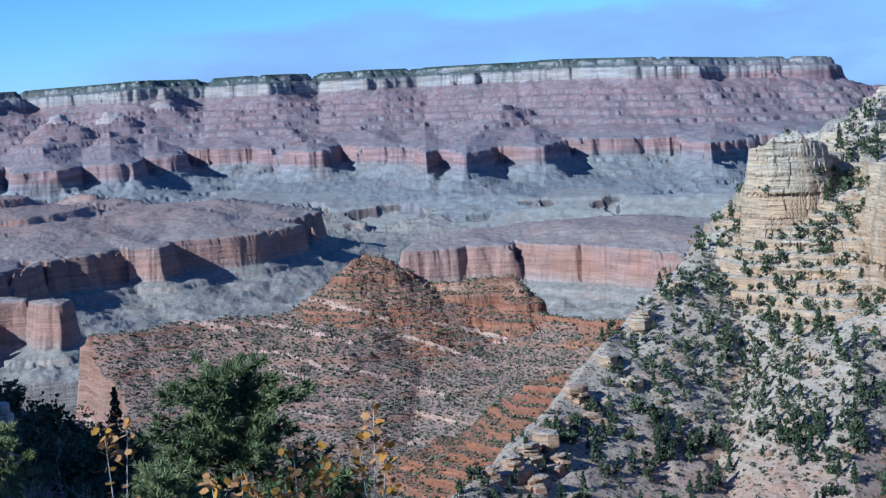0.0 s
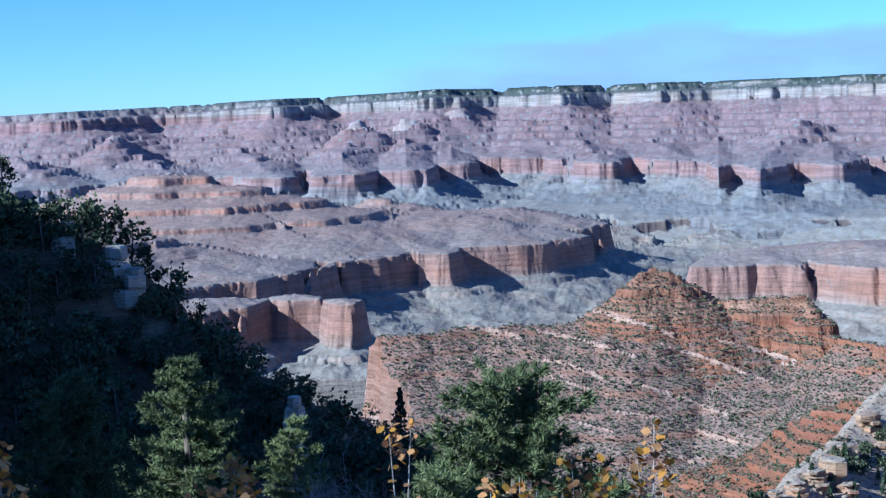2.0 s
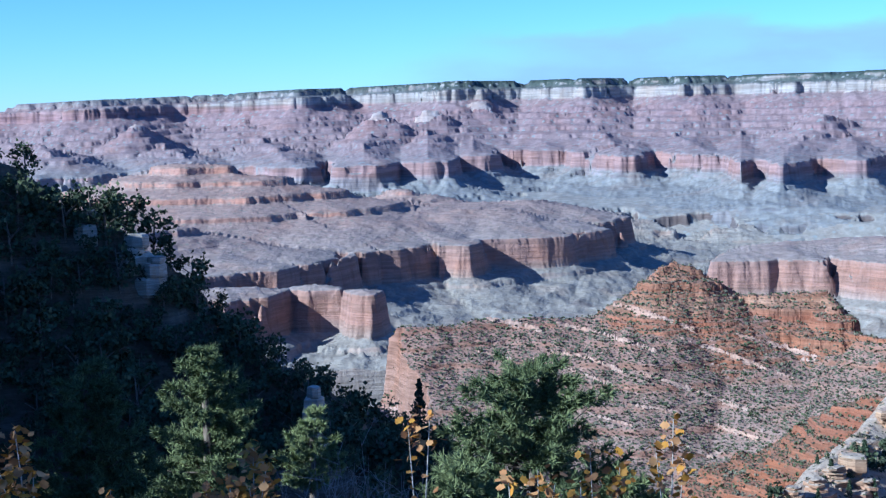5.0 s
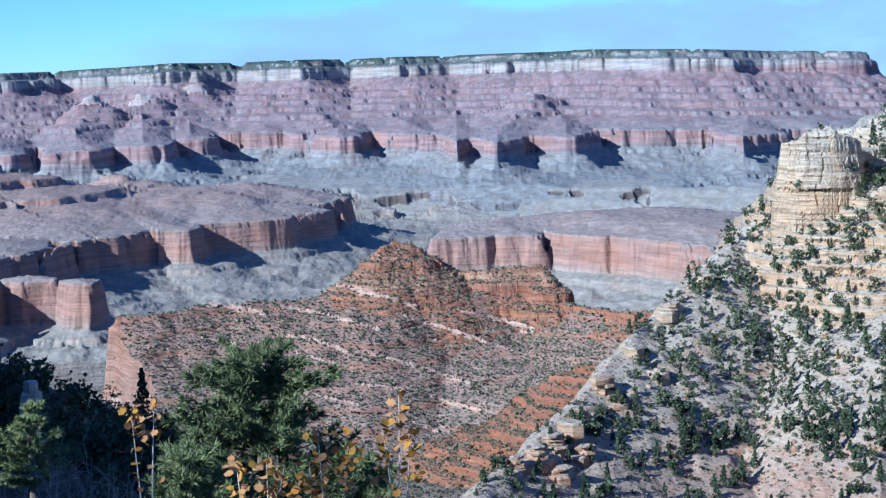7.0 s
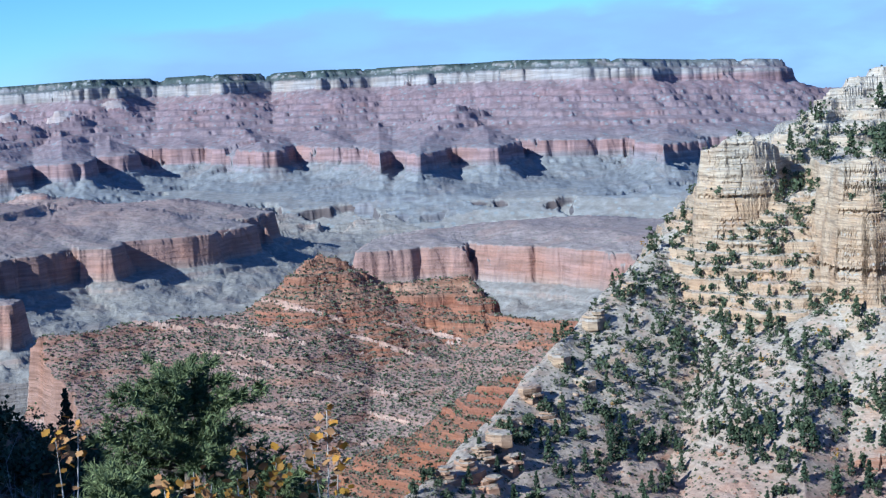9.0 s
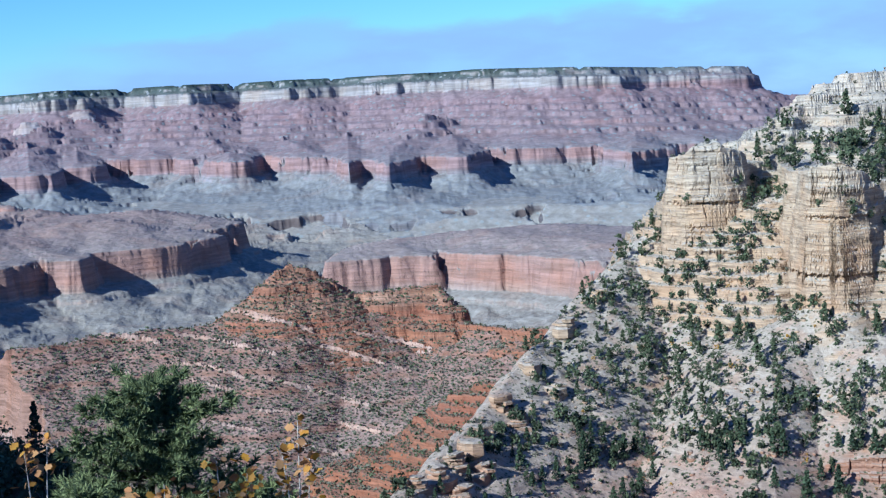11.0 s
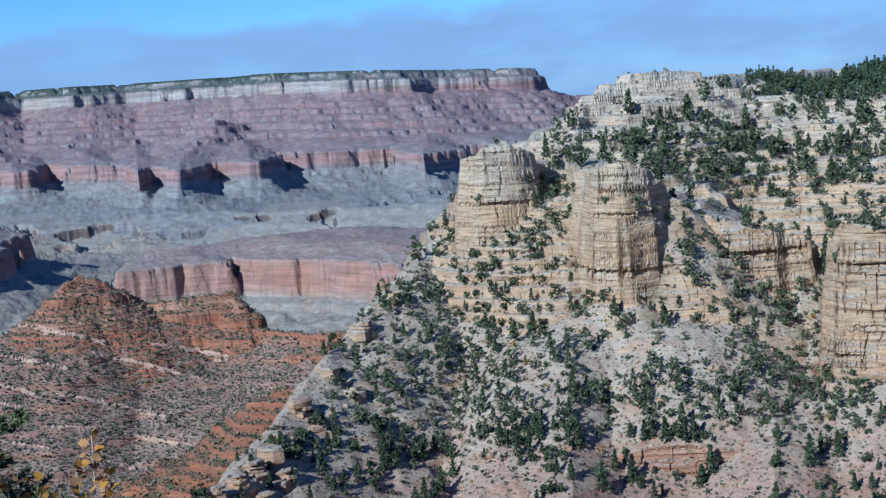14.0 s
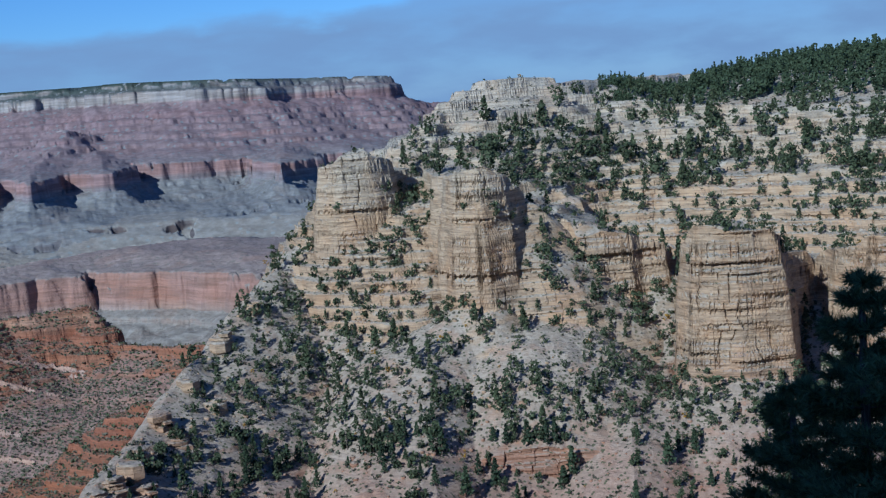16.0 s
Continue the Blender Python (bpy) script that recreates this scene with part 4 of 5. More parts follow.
def scatter(name, mats, templates, places, sizes, label, cat, sink=0.0):
    """Many small plants or stones joined into one mesh."""
    V, F, M, o = [], [], [], 0
    g = np.random.default_rng(len(places))
    for (x, y, z), s in zip(places, sizes):
        tv, tf, mi = templates[int(g.integers(len(templates)))]
        a = g.uniform(0, 2 * math.pi)
        c, d = math.cos(a), math.sin(a)
        v = np.asarray(tv) * s
        V.append(np.stack([v[:, 0] * c - v[:, 1] * d + x, v[:, 0] * d + v[:, 1] * c + y, v[:, 2] + z - sink * s], 1))
        F.append(np.asarray(tf) + o)
        M.append(np.full(len(tf), mi, np.int32))
        o += len(tv)
    V, F, M = np.concatenate(V), np.concatenate(F), np.concatenate(M)
    k = F.shape[1]
    me = bpy.data.meshes.new(name)
    me.vertices.add(len(V))
    me.vertices.foreach_set("co", V.astype(np.float32).ravel())
    me.loops.add(F.size)
    me.loops.foreach_set("vertex_index", F.ravel().astype(np.int32))
    me.polygons.add(len(F))
    me.polygons.foreach_set("loop_start", np.arange(0, F.size, k, dtype=np.int32))
    me.polygons.foreach_set("loop_total", np.full(len(F), k, np.int32))
    for m in mats:
        me.materials.append(m)
    me.polygons.foreach_set("material_index", M)
    me.update()
    return tagged(new(name, me), label, cat, kind="stuff")


def crown_template(kind, h, w, n, leaf, mi=0):
    _, (v, f) = tree_pieces(kind, h, w, n, leaf)
    return v, f, mi


# trees on the slope below the cliffs: the nearest as single trees, the rest joined
wall_places = spots(["rim_wall", "spur"], -1, 36, 1900, 3.1, 0.5, (24.0, -0.35), 780, 5)
g2 = np.random.default_rng(12)
protos = [make_tree("juniper", "round", 4.2, 3.3, 230, 0.36, JUNIPER, "dark green juniper on pale scree", "junipers on the slope"),
          make_tree("juniper", "round", 3.4, 3.2, 200, 0.36, JUNIPER, "dark green juniper on pale scree", "junipers on the slope"),
          make_tree("pinyon_pine", "round", 5.2, 3.3, 250, 0.36, JUNIPER, "rounded green pinyon pine below limestone cliffs", "pines on the slope"),
          make_tree("fir_tree", "cone", 6.6, 3.8, 300, 0.36, FIR, "slender dark green fir on a rocky slope", "firs on the slope"),
          make_tree("pinyon_pine", "cone", 5.0, 3.6, 260, 0.36, FIR, "bushy green pinyon pine on a rocky slope", "pines on the slope")]
wall_places += [p for p in spots(["rim_wall"], 18, 36, 620, 3.2, 0.7, (24.0, -0.15), 780, 6) if p[2] > -62]
wall_places = [p for k, p in enumerate(wall_places) if p[2] > -130 or k % 3 == 0]
wall_places += spots(["spur", "rim_wall"], 4, 16, 60, 3.2, 0.5, (20.0, -0.3), 650, 8)
wall_places = [p for k, p in enumerate(wall_places) if not (p[2] > -14 and math.degrees(math.atan2(p[0], p[1])) < 20.6)]
wall_places = [p for k, p in enumerate(wall_places) if math.degrees(math.atan2(p[0], p[1])) > 7.0 or k % 2 == 0]
wall_places = [p for p in wall_places if not (p[2] > -36 and 11 < math.degrees(math.atan2(p[0], p[1])) < 14.4)]
near_first = sorted(range(len(wall_places)), key=lambda i: math.hypot(*wall_places[i][:2]))
for n_, i in enumerate(near_first[:300]):
    x, y, z = wall_places[i]
    deep = z < -115
    p = protos[int(g2.choice(5, p=[0.15, 0.15, 0.2, 0.3, 0.2] if deep else [0.3, 0.25, 0.2, 0.1, 0.15]))]
    s = float(np.clip(g2.lognormal(0.06, 0.32), 0.5, 1.9))
    t = copy_thing(p, pose(x, y, z - 0.3 * s, 0, 0, g2.uniform(0, 360)))
    t.scale = (s, s, s * g2.uniform(0.85, 1.2))
for p in protos:
    for o in (*p.children_recursive, p):
        bpy.data.objects.remove(o)
tmpl = [crown_template("round", 4.2, 3.2, 130, 0.34), crown_template("round", 3.4, 3.1, 120, 0.34), crown_template("round", 5.0, 3.2, 140, 0.34), crown_template("cone", 5.6, 3.7, 170, 0.36), crown_template("round", 2.2, 2.3, 70, 0.32)]
rest = [wall_places[i] for i in near_first[300:]]
higher = np.array([1.3 if p[2] > -50 else 1.0 for p in rest])
scatter("slope_woodland", [JUNIPER], tmpl, rest, higher * np.clip(g2.lognormal(0.08, 0.35, len(rest)), 0.45, 1.9), "dark green junipers and pines scattered over limestone ledges", "trees", 0.08)
low = spots(["rim_wall", "spur"], -1, 36, 2600, 1.7, 0.6, (16.0, -0.2), 780, 9)
bush = [crown_template("round", 1.0, 1.5, 22, 0.3, k) for k in (0, 0, 1, 1)] + [crown_template("round", 1.3, 1.5, 26, 0.28, 2)]
scatter("slope_scrub", [JUNIPER, SAGE, GOLD], bush[:4] * 6 + bush[4:], low, np.clip(g2.lognormal(-0.1, 0.4, len(low)), 0.4, 2.0), "grey-green scrub with a few golden bushes on scree", "shrubs", 0.05)

# the forest on top of the rim
wood = []
while len(wood) < 2300:
    a, r = radians(g2.uniform(18.5, 38)), g2.uniform(715, 1120)
    x, y = r * math.sin(a), r * math.cos(a)
    z = height(x, y)
    if z > -16 and r > np.interp(math.degrees(a), [18.5, 20.5, 22, 24, 38], [745, 745, 742, 730, 712]):
        wood.append((x, y, z))
pine_t = [crown_template("cone", 10.0, 4.4, 110, 0.55), crown_template("round", 7.5, 5.2, 110, 0.6), crown_template("round", 6.5, 4.8, 100, 0.6)]
scatter("rim_forest", [FIR], pine_t, wood, g2.uniform(0.8, 1.5, len(wood)) * np.interp([math.degrees(math.atan2(p[0], p[1])) for p in wood], [18.5, 22, 25, 29], [0.35, 0.55, 0.8, 1.0]), "dense dark green pine forest on the plateau rim", "forest", 0.06)
skyline = [make_tree("ponderosa_pine", "cone", 12.5, 5.0, 240, 0.5, FIR, "tall dark green pine above the rim forest", "tall pines on the rim")]
for a, r, s in [(25.6, 1020, 0.7), (26.9, 1030, 0.85), (27.6, 1050, 1.1), (28.4, 1060, 0.8), (29.1, 1050, 1.15), (29.9, 1060, 0.85), (30.7, 1050, 1.1), (31.4, 1060, 1.05), (32.4, 1070, 1.0), (33.2, 1050, 1.05), (34.4, 1050, 1.0)]:
    x, y = plan(a, r)
    t = copy_thing(skyline[0], pose(x, y, height(x, y) - 0.5, 0, 0, a * 37))
    t.scale = (s, s, s)
for o in (*skyline[0].children_recursive, skyline[0]):
    bpy.data.objects.remove(o)

# scrub and ledge bushes on the red ridge
dots = spots(["red_ridge", "red_bluff", "ground"], -16, 9, 10000, 2.2, 0.6, (60.0, -0.6), 1440, 15)
dot_t = [(v, f, k) for k in (0, 1, 1) for v, f, _ in [crown_template("round", 1.5, 2.0, 7, 0.85), crown_template("round", 1.2, 1.8, 6, 0.8)]]
scatter("ridge_scrub", [JUNIPER, SAGE], dot_t, dots, np.clip(g2.lognormal(-0.2, 0.35, len(dots)), 0.4, 1.5), "small dark scrub dotted over a red ridge", "shrubs", 0.05)


# stones on the scree
def stone(k):
    g = np.random.default_rng(k)
    ring = []
    for z, r in ((-0.3, 0.8), (0.25, 1.0), (0.7, 0.6)):
        for q in range(6):
            a = q * math.pi / 3 + g.uniform(-0.25, 0.25)
            rr = r * g.uniform(0.7, 1.15)
            ring.append((rr * math.cos(a), rr * math.sin(a) * 0.8, z + g.uniform(-0.1, 0.1)))
    f = [(i * 6 + q, i * 6 + (q + 1) % 6, i * 6 + 6 + (q + 1) % 6, i * 6 + 6 + q) for i in range(2) for q in range(6)]
    f += [(12, 13, 14, 15), (12, 15, 16, 17)]
    return ring, f, 0


stones = spots(["rim_wall", "spur"], -1, 36, 1800, 1.8, 0.9, (24.0, -0.4), 780, 21)
scatter("scree_stones", [LIMESTONE], [stone(k) for k in range(5)], stones, np.clip(g2.lognormal(-0.5, 0.45, len(stones)), 0.25, 2.2), "pale limestone blocks lying on scree", "stones", 0.1)


# ---- the shaded spur: trees, outcrops ----
spur_places = spots(["west_spur", "west_shade_rim"], -33, -11, 560, 2.8, 0.95, (20.0, -0.9), 420, 33)
spur_places = [p for p in spur_places if not (-19.8 < math.degrees(math.atan2(p[0], p[1])) < -17.2 and math.hypot(p[0], p[1]) < 190)]
spur_trees = [make_tree("pinyon_pine", "round", 5.5, 4.4, 420, 0.26, JUNIPER, "dark pinyon pine on a shaded slope", "pines on the shaded slope"),
              make_tree("fir_tree", "cone", 7.5, 3.6, 420, 0.26, FIR, "dark fir on a shaded slope", "firs on the shaded slope"),
              make_tree("juniper", "round", 3.8, 4.0, 360, 0.26, JUNIPER, "dark juniper on a shaded slope", "junipers on the shaded slope")]
g4 = np.random.default_rng(44)
for x, y, z in spur_places[:300]:
    s = float(np.clip(g4.lognormal(0.15, 0.3), 0.6, 1.8))
    t = copy_thing(spur_trees[int(g4.choice(3, p=[0.5, 0.1, 0.4]))], pose(x, y, z - 0.3, 0, 0, g4.uniform(0, 360)))
    t.scale = (s, s, s)
for p in spur_trees:
    for o in (*p.children_recursive, p):
        bpy.data.objects.remove(o)
scatter("shade_woodland", [JUNIPER], [crown_template("round", 4.6, 4.2, 240, 0.32), crown_template("round", 3.4, 3.6, 200, 0.32)], spur_places[300:], g4.uniform(0.7, 1.4, max(len(spur_places) - 300, 0)), "dark pines and junipers crowding a shaded slope", "trees", 0.08)


def outcrop(az, r, top_el, w, h, layers, label, seed, rock=None, group="pale outcrops on the shaded slope"):
    """A stack of weathered limestone beds."""
    g = np.random.default_rng(seed)
    x, y = plan(az, r)
    rough = 0.24 if rock else 0.08
    z0 = height(x, y) - (0.5 * h if rock else 0.8)
    z1 = z0 + 0.8 + h if top_el is None else r * math.tan(radians(top_el)) + 1.65
    root = new("rock_outcrop")
    root.location = (x, y, z0)
    tagged(root, label, "rock", group)
    zz = np.sort(np.concatenate([[0, z1 - z0], g.uniform(0.25, 1, layers - 1) * (z1 - z0)]))
    off = np.zeros(2)
    for lo_, hi_ in zip(zz, zz[1:]):
        off = off + g.uniform(-0.06, 0.06, 2) * w * (2 if rock else 1)
        k = 9 if rock else 14
        prof = w / 2 * ((1.25 - 0.7 * lo_ / (z1 - z0)) if rock else (0.85 + 0.3 * lo_ / (z1 - z0))) * g.uniform(0.8, 1.15)
        rad_ = prof * (1 + 0.16 * np.cos(np.arange(k) * 2 * math.pi / k * 2 + g.uniform(0, 6)) + g.uniform(-rough, rough, k))
        v, f = [], []
        for q, (zq, sc) in enumerate(((lo_ - 0.02, 0.88), (lo_ + 0.15 * (hi_ - lo_), 1.0), (hi_ - 0.15 * (hi_ - lo_), 0.98), (hi_ + 0.01, 0.82))):
            for i in range(k):
                a = 2 * math.pi * i / k
                v.append((off[0] + rad_[i] * sc * math.cos(a), off[1] + rad_[i] * sc * math.sin(a), zq + g.uniform(-rough, rough) * w * 0.12))
        for q in range(3):
            for i in range(k):
                f.append((q * k + i, q * k + (i + 1) % k, (q + 1) * k + (i + 1) % k, (q + 1) * k + i))
        f += [tuple(range(3 * k, 4 * k)), tuple(range(k - 1, -1, -1))]
        part("bed", mesh_of("bed", v, f, rock or PALE_ROCK), root)
    return root


PALE_ROCK = strata_mat("pale_limestone", -40, 0, [(0.0, (0.5, 0.46, 0.4)), (1.0, (0.55, 0.5, 0.44))], [(0.0, (0.5, 0.47, 0.42)), (1.0, (0.52, 0.49, 0.44))], 0.5, None, 1, 0.5, (0.5, 0.8), 1)
outcrop(-18.3, 175, -10.75, 3.3, 1.4, 5, "white weathered limestone pillar standing on a shaded slope", 3, PALE_ROCK)
outcrop(-26.6, 283, None, 5.0, 6.5, 4, "sunlit pale limestone outcrop among trees", 5, PALE_ROCK)
outcrop(-25.2, 280, None, 6.5, 7.0, 5, "sunlit pale layered limestone outcrop among trees", 6, PALE_ROCK)
outcrop(-24.5, 278, None, 6.0, 6.5, 5, "sunlit pale layered limestone outcrop among trees", 8, PALE_ROCK)

for k, (a, r, w, h) in enumerate([(0.8, 448, 7, 6), (1.6, 458, 9, 8), (2.2, 470, 8, 7), (2.7, 478, 10, 10), (3.3, 494, 8, 8), (4.3, 518, 9, 9), (5.5, 545, 8, 6), (6.9, 580, 9, 7), (8.2, 606, 8, 6), (2.4, 455, 8, 7), (3.4, 472, 10, 8),
                                  (5.0, 512, 7, 5), (6.6, 540, 8, 5)]):
    outcrop(a, r, None, w, h, 4 + k % 3, "weathered pale limestone outcrop on a scree slope", 100 + k, LIMESTONE, "limestone outcrops on the slope")


# ---- the foreground: pines below the edge, young oaks, a bare bush ----
def pine(az, r, top_el, width, crown_len, seed, label, whorls=16, tuft=9, needle=0.15, dome=False, blade=0.011):
    """A pine with whorled branches; every twig carries tufts of needles."""
    g = np.random.default_rng(seed)
    x, y = plan(az, r)
    z0 = height(x, y) - 0.4
    h = r * math.tan(radians(top_el)) + 1.65 - z0
    root = new("pine_tree")
    root.location = (x, y, z0)
    tagged(root, label, "tree", "pines below the edge")
    lean = g.uniform(-0.02, 0.02, 2) * h
    trunk = tube([(0, 0, 0), (lean[0] * 0.5, lean[1] * 0.5, 0.5 * h), (lean[0], lean[1], 0.97 * h)], (0.013 * h, 0.009 * h, 0.003 * h), 8)
    part("trunk", mesh_of("trunk", *trunk, BARK, True), root)
    wood_, ends = [], []
    span = min(crown_len, h * 0.9)
    for wv in range(whorls):
        t = ((wv + g.uniform(-0.3, 0.3)) / whorls)
        t = 1 - (1 - min(max(t, 0), 1)) ** 1.35 if dome else t
        zb = h - span + span * np.clip(t, 0, 0.98)
        tc = float(np.clip(t, 0, 1))
        reach_ = 0.5 * width * (math.sqrt(1 - tc * tc) if dome else (1 - tc) ** 0.7) * (0.6 + 0.4 * min(1, tc * 5 + 0.3)) + 0.1
        for b in range(int(g.integers(6, 9))):
            a = g.uniform(0, 2 * math.pi)
            L = reach_ * g.uniform(0.6, 1.15)
            up = g.uniform(0.15, 0.55) * L
            d = np.array([math.cos(a), math.sin(a), 0])
            p0 = np.array([lean[0] * zb / h, lean[1] * zb / h, zb])
            p1, p2 = p0 + d * L * 0.55 + [0, 0, up * 0.25], p0 + d * L + [0, 0, up]
            wood_.append(tube([p0, p1, p2], (0.012 + 0.012 * L, 0.008 + 0.006 * L, 0.004), 4))
            for q in range(int(5 + L * 15)):
                f = g.uniform(0.12, 1.0)
                base = p0 + (p2 - p0) * f + [0, 0, -0.1 * up * f * (1 - f)]
                side = np.cross(d, [0, 0, 1]) * g.uniform(-1, 1) * 0.3 * L * (1.1 - f) + np.array([0, 0, g.uniform(-0.05, 0.16) * L])
                tip = base + side + d * 0.12 * L
                ends.append((base + (tip - base) * 0.6, tip - base + d * 0.05))
                ends.append((tip, tip - base + d * 0.05))
    part("branch_frame", mesh_of("branch_frame", *join(wood_), BARK, True), root)
    c = np.array([e[0] for e in ends])
    ax = np.array([e[1] for e in ends])
    ax /= np.linalg.norm(ax, axis=1)[:, None] + 1e-6
    c, ax = np.repeat(c, tuft, 0), np.repeat(ax, tuft, 0)
    n = len(c)
    d = ax * 0.8 + g.normal(size=(n, 3)) * 0.62
    d[:, 2] += 0.15
    d /= np.linalg.norm(d, axis=1)[:, None]
    w = np.cross(d, g.normal(size=(n, 3)))
    w /= np.linalg.norm(w, axis=1)[:, None]
    L = needle * g.uniform(0.6, 1.1, (n, 1))
    v = np.stack([c - w * blade, c + w * blade, c + d * L], 1).reshape(-1, 3)
    part("foliage", mesh_of("foliage", v, np.arange(3 * n).reshape(-1, 3), NEEDLE), root)
    return root


pine(-9.4, 25.0, -10.5, 3.3, 3.6, 61, "bushy sunlit green pine below the rim edge", 15, 13, 0.19, True, 0.015)
pine(-12.5, 23.0, -14.2, 1.4, 1.7, 62, "small green pine below the rim edge", 7, 11, 0.17, True, 0.015)
pine(-5.9, 24.0, -14.6, 1.1, 1.4, 63, "small green pine below the rim edge", 7, 11, 0.17, True, 0.015)
pine(-27.7, 42, -9.3, 5.4, 6.8, 64, "blue-green pine in half shade", 17, 9, 0.26, False, 0.024)
pine(-21.85, 48, -8.9, 4.8, 6.4, 65, "olive green pointed pine in half shade", 17, 9, 0.26, False, 0.024)
pine(-19.05, 52, -11.5, 2.4, 3.0, 66, "small dark pine in half shade", 8, 8, 0.24, False, 0.024)
pine(31.9, 34, -7.6, 4.6, 8.6, 67, "tall pine standing in deep shade", 16, 12, 0.32, False, 0.022)
pine(29.6, 37, -11.6, 3.5, 6.5, 68, "pine standing in deep shade", 12, 11, 0.32, False, 0.022)
pine(35.0, 30, -6.8, 5.8, 9.2, 69, "tall pine standing in deep shade", 13, 9, 0.32, False, 0.022)
# unseen pines added behind the viewer to throw shade on the near slope
for k, (x, y, h) in enumerate([(-18.5, -2.9, 27), (-22.5, -2.8, 28), (-22.5, 0.4, 27), (-25.5, -7.0, 30), (-28.6, -6.4, 31), (-28.6, -11.1, 32), (-29.4, -3.8, 31), (-79, -17, 31), (-73, -20, 27), (-85, -20, 33)]):
    t = make_tree("ponderosa_pine", "round", h, 6.6, 1900, 0.6, FIR, "tall green pine added out of view on the plateau for its shade", "pines on the plateau")
    t.location = (x, y, height(x, y))

LEAF_GOLD = leaf_mat("oak_leaf", (0.30, 0.125, 0.025), (0.46, 0.25, 0.04), 14.0, 0.6)
LEAF_TAN = leaf_mat("dry_oak_leaf", (0.26, 0.12, 0.05), (0.46, 0.26, 0.11), 14.0, 0.7)


def oak_leaf(size):
    """A lobed leaf, folded a little along its midrib."""
    rim_ = []
    for k in range(9):
        t = k / 8
        wv = (0.1 + 0.34 * math.sin(math.pi * min(t * 1.05, 1)) * (1 + 0.38 * math.cos(t * 19))) * (1 if 0 < k < 8 else 0.1)
        rim_.append((t, wv))
    v = [(t * size, 0, 0.05 * size * math.sin(3 * t)) for t, _ in rim_] + [(t * size, wv * size, 0.12 * size * wv + 0.03 * size) for t, wv in rim_] + [(t * size, -wv * size, 0.12 * size * wv + 0.03 * size) for t, wv in rim_]
    f = []
    for k in range(8):
        f += [(k, k + 1, 9 + k + 1, 9 + k), (k + 1, k, 18 + k, 18 + k + 1)]
    return v, f


LEAVES = [mesh_of("leaf", *oak_leaf(sz), m, True) for sz in (0.034, 0.042, 0.052) for m in (LEAF_GOLD, LEAF_TAN)]


def sapling(az, r, tips, label, leaves, tan_share, seed, name="oak_sapling", width=0.008):
    """A young oak: pale stems that fork from one foot, with leaves set round their ends. tips: (azimuth, elevation, distance)."""
    g = np.random.default_rng(seed)
    fx_, fy_ = plan(az, r)
    fz = height(fx_, fy_) - 0.05
    root = new(name)
    root.location = (fx_, fy_, fz)
    tagged(root, label, "young oak", "young oaks at the edge")
    for ta, te, tr in tips:
        ex, ey = plan(ta, tr)
        tip = Vector((ex - fx_, ey - fy_, tr * math.tan(radians(te)) + 1.65 - fz))
        mid = Vector((0, 0, tip.z * 0.55)) + Vector((tip.x, tip.y, 0)) * 0.4 + Vector(g.normal(size=3) * 0.03)
        path = [Vector((0, 0, 0)), mid * 0.55 + Vector(g.normal(size=3) * 0.015), mid, (mid + tip) / 2 + Vector(g.normal(size=3) * 0.02), tip]
        part("stem", mesh_of("stem", *tube(path, (width * 1.4, width * 1.1, width * 0.8, width * 0.5, width * 0.25), 6), PALE_BARK, True), root)
        for q in range(int(leaves * 2.3)):
            f = 1 - abs(g.normal(0, 0.17))
            f = max(f, 0.35)
            p = mid.lerp(tip, (f - 0.35) / 0.65)
            p = p + Vector(g.normal(size=3) * 0.028)
            ob = part("leaf", LEAVES[int(g.integers(0, 3)) * 2 + int(g.random() < tan_share)], root)
            ob.location = p
            ob.rotation_euler = (g.uniform(-0.9, 0.9), g.uniform(-1.3, 0.8), g.uniform(0, 6.28))


sapling(-13.9, 6.6, [(-14.5, -12.3, 6.8), (-13.6, -11.9, 6.8)], "young oak with a few golden leaves on pale stems", 11, 0.5, 71)
sapling(-4.3, 6.8, [(-3.9, -12.2, 7.1), (-4.6, -13.4, 6.9), (-3.5, -13.6, 6.9)], "young oak with golden leaves", 15, 0.6, 72)
sapling(-6.6, 6.6, [(-7.2, -13.5, 6.8), (-6.0, -13.9, 6.8), (-7.6, -14.6, 6.6)], "young oak with gold and brown leaves", 20, 0.55, 73)
sapling(-9.5, 6.6, [(-9.3, -14.2, 6.8), (-10.5, -14.5, 6.8), (-8.6, -14.7, 6.8)], "low oak shoots with tan leaves", 16, 0.7, 74)
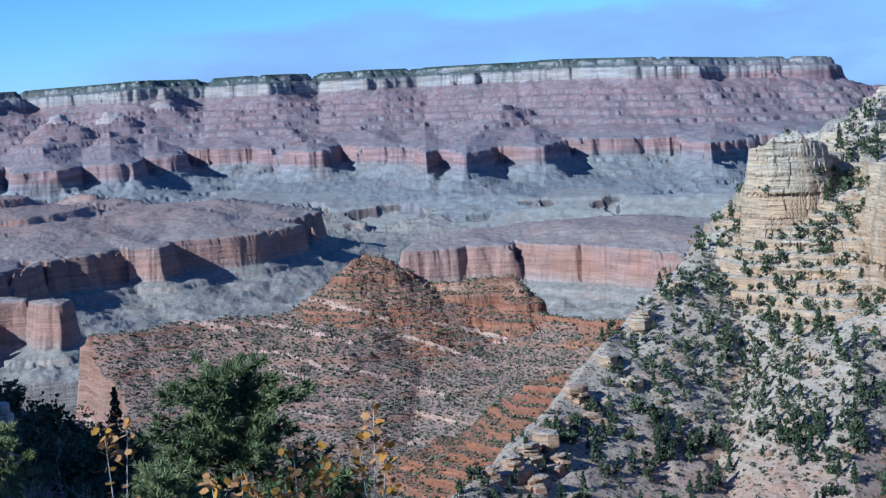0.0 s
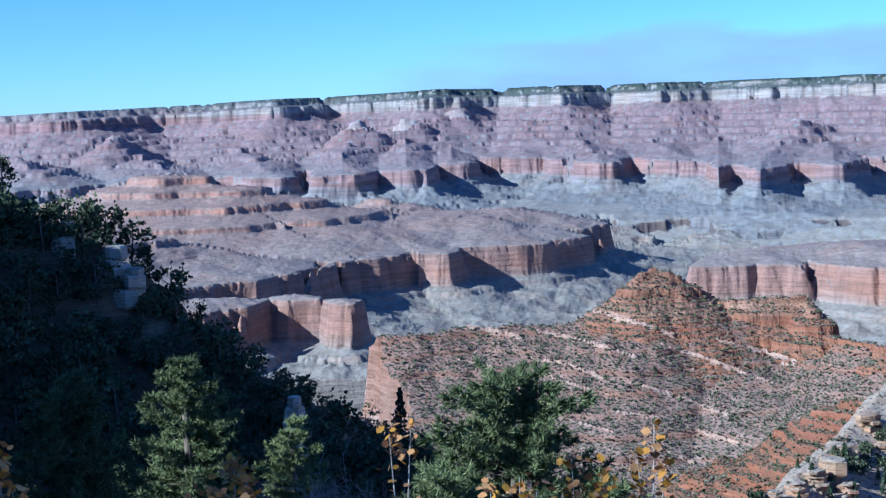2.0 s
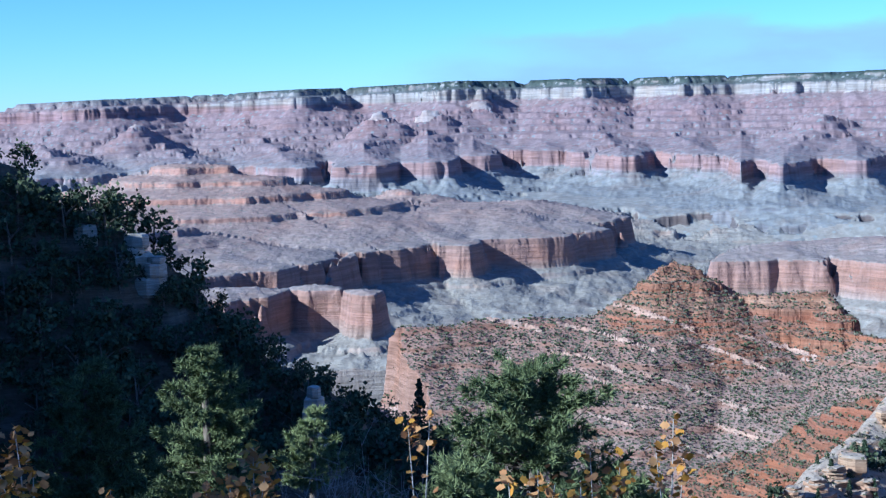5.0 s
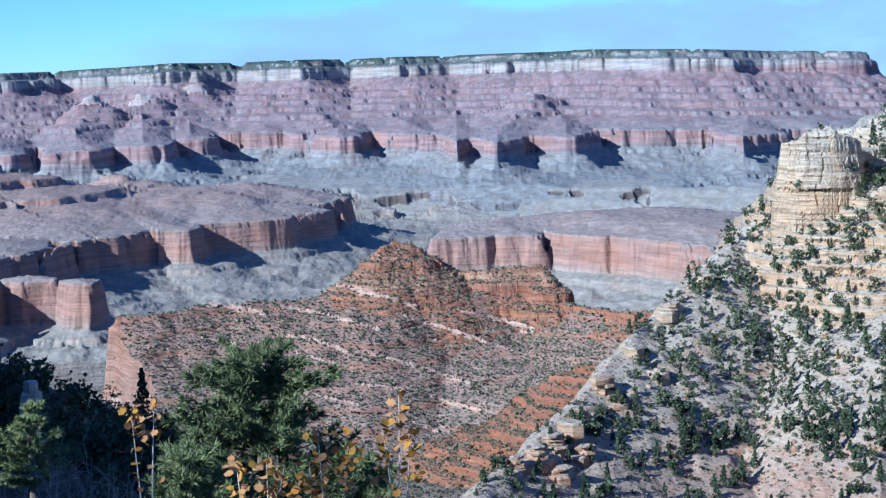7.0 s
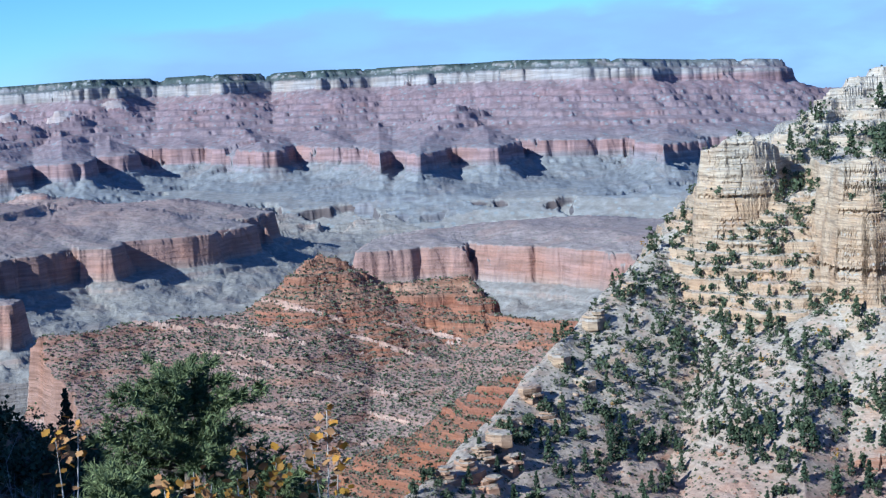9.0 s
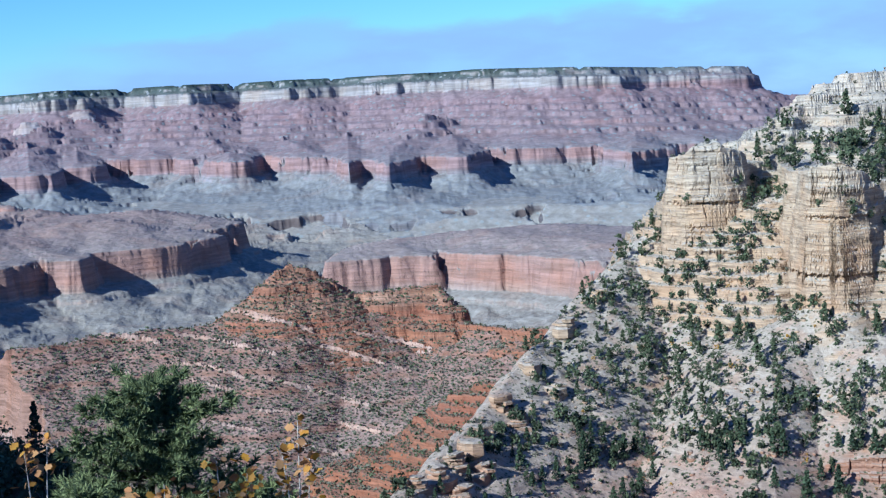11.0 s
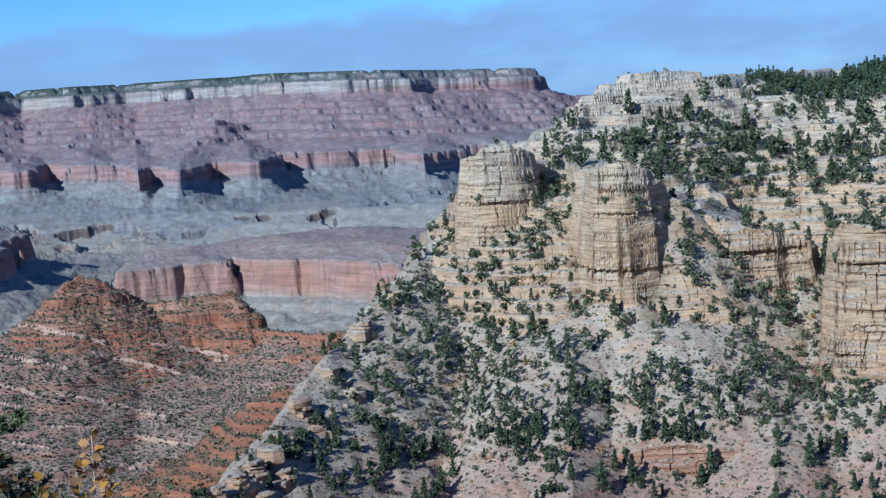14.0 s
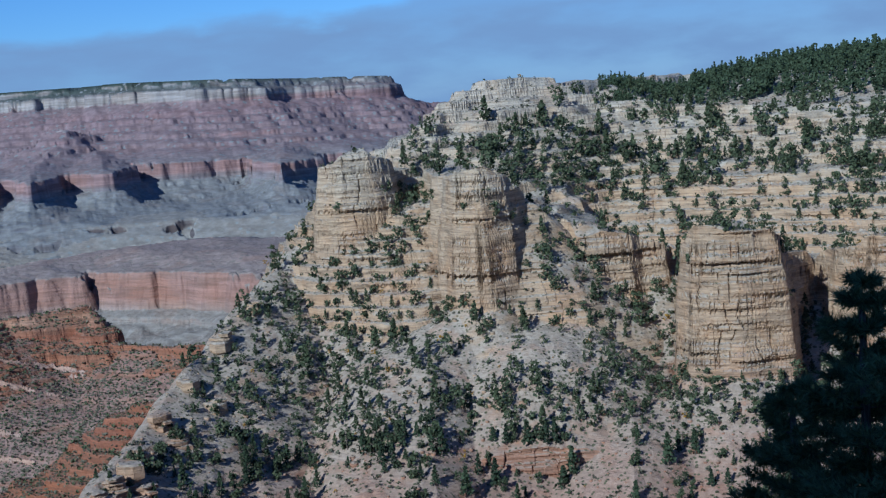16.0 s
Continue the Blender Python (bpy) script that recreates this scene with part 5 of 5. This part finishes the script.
sapling(-20.9, 6.4, [(-20.7, -13.0, 6.8), (-20.2, -13.8, 6.6), (-21.7, -14.0, 6.6), (-22.6, -14.7, 6.6), (-20.9, -14.6, 6.6)], "oak shoots thick with tan and gold leaves", 26, 0.65, 75)
sapling(-29.9, 6.2, [(-29.8, -11.8, 6.6), (-30.5, -13.0, 6.4), (-29.2, -13.4, 6.4), (-30.6, -14.6, 6.4), (-28.6, -15.0, 6.4), (-29.7, -15.6, 6.2)], "oak shoots thick with brown and gold leaves", 26, 0.6, 76)
sapling(-26.7, 6.2, [(-26.3, -14.3, 6.4), (-27.2, -15.4, 6.4)], "oak shoots with a few tan leaves", 6, 0.8, 77)

TWIG = bark_mat("grey_twig", (0.16, 0.15, 0.15), (0.3, 0.28, 0.28))


def bare_bush(az, r, top_el, spread, count, seed):
    """A leafless bush of thin grey twigs."""
    g = np.random.default_rng(seed)
    x, y = plan(az, r)
    z0 = height(x, y) - 0.05
    h = r * math.tan(radians(top_el)) + 1.65 - z0
    root = new("bare_bush")
    root.location = (x, y, z0)
    tagged(root, "leafless bush of thin grey twigs", "bush")
    for k in range(count):
        a, sp = g.uniform(0, 6.28), spread * math.sqrt(g.random())
        tip = np.array([sp * math.cos(a), sp * math.sin(a), h * g.uniform(0.75, 1.0)])
        m = tip * [0.45, 0.45, 0.6] + g.normal(size=3) * 0.05
        pieces = [tube([(0, 0, 0), m, tip], (0.004, 0.0028, 0.001), 4)]
        for q in range(9):
            f = g.uniform(0.3, 0.98)
            b = m + (tip - m) * f
            e = b + g.normal(size=3) * [0.09, 0.09, 0.05] + [0, 0, 0.1]
            pieces.append(tube([b, (b + e) / 2 + g.normal(size=3) * 0.01, e], (0.0018, 0.0013, 0.0007), 3))
        part("twig", mesh_of("twig", *join(pieces), TWIG), root)


bare_bush(-16.5, 8.4, -13.2, 0.36, 26, 81)
bare_bush(-18.0, 8.8, -13.9, 0.3, 18, 82)
bare_bush(-15.1, 8.4, -13.9, 0.22, 12, 83)
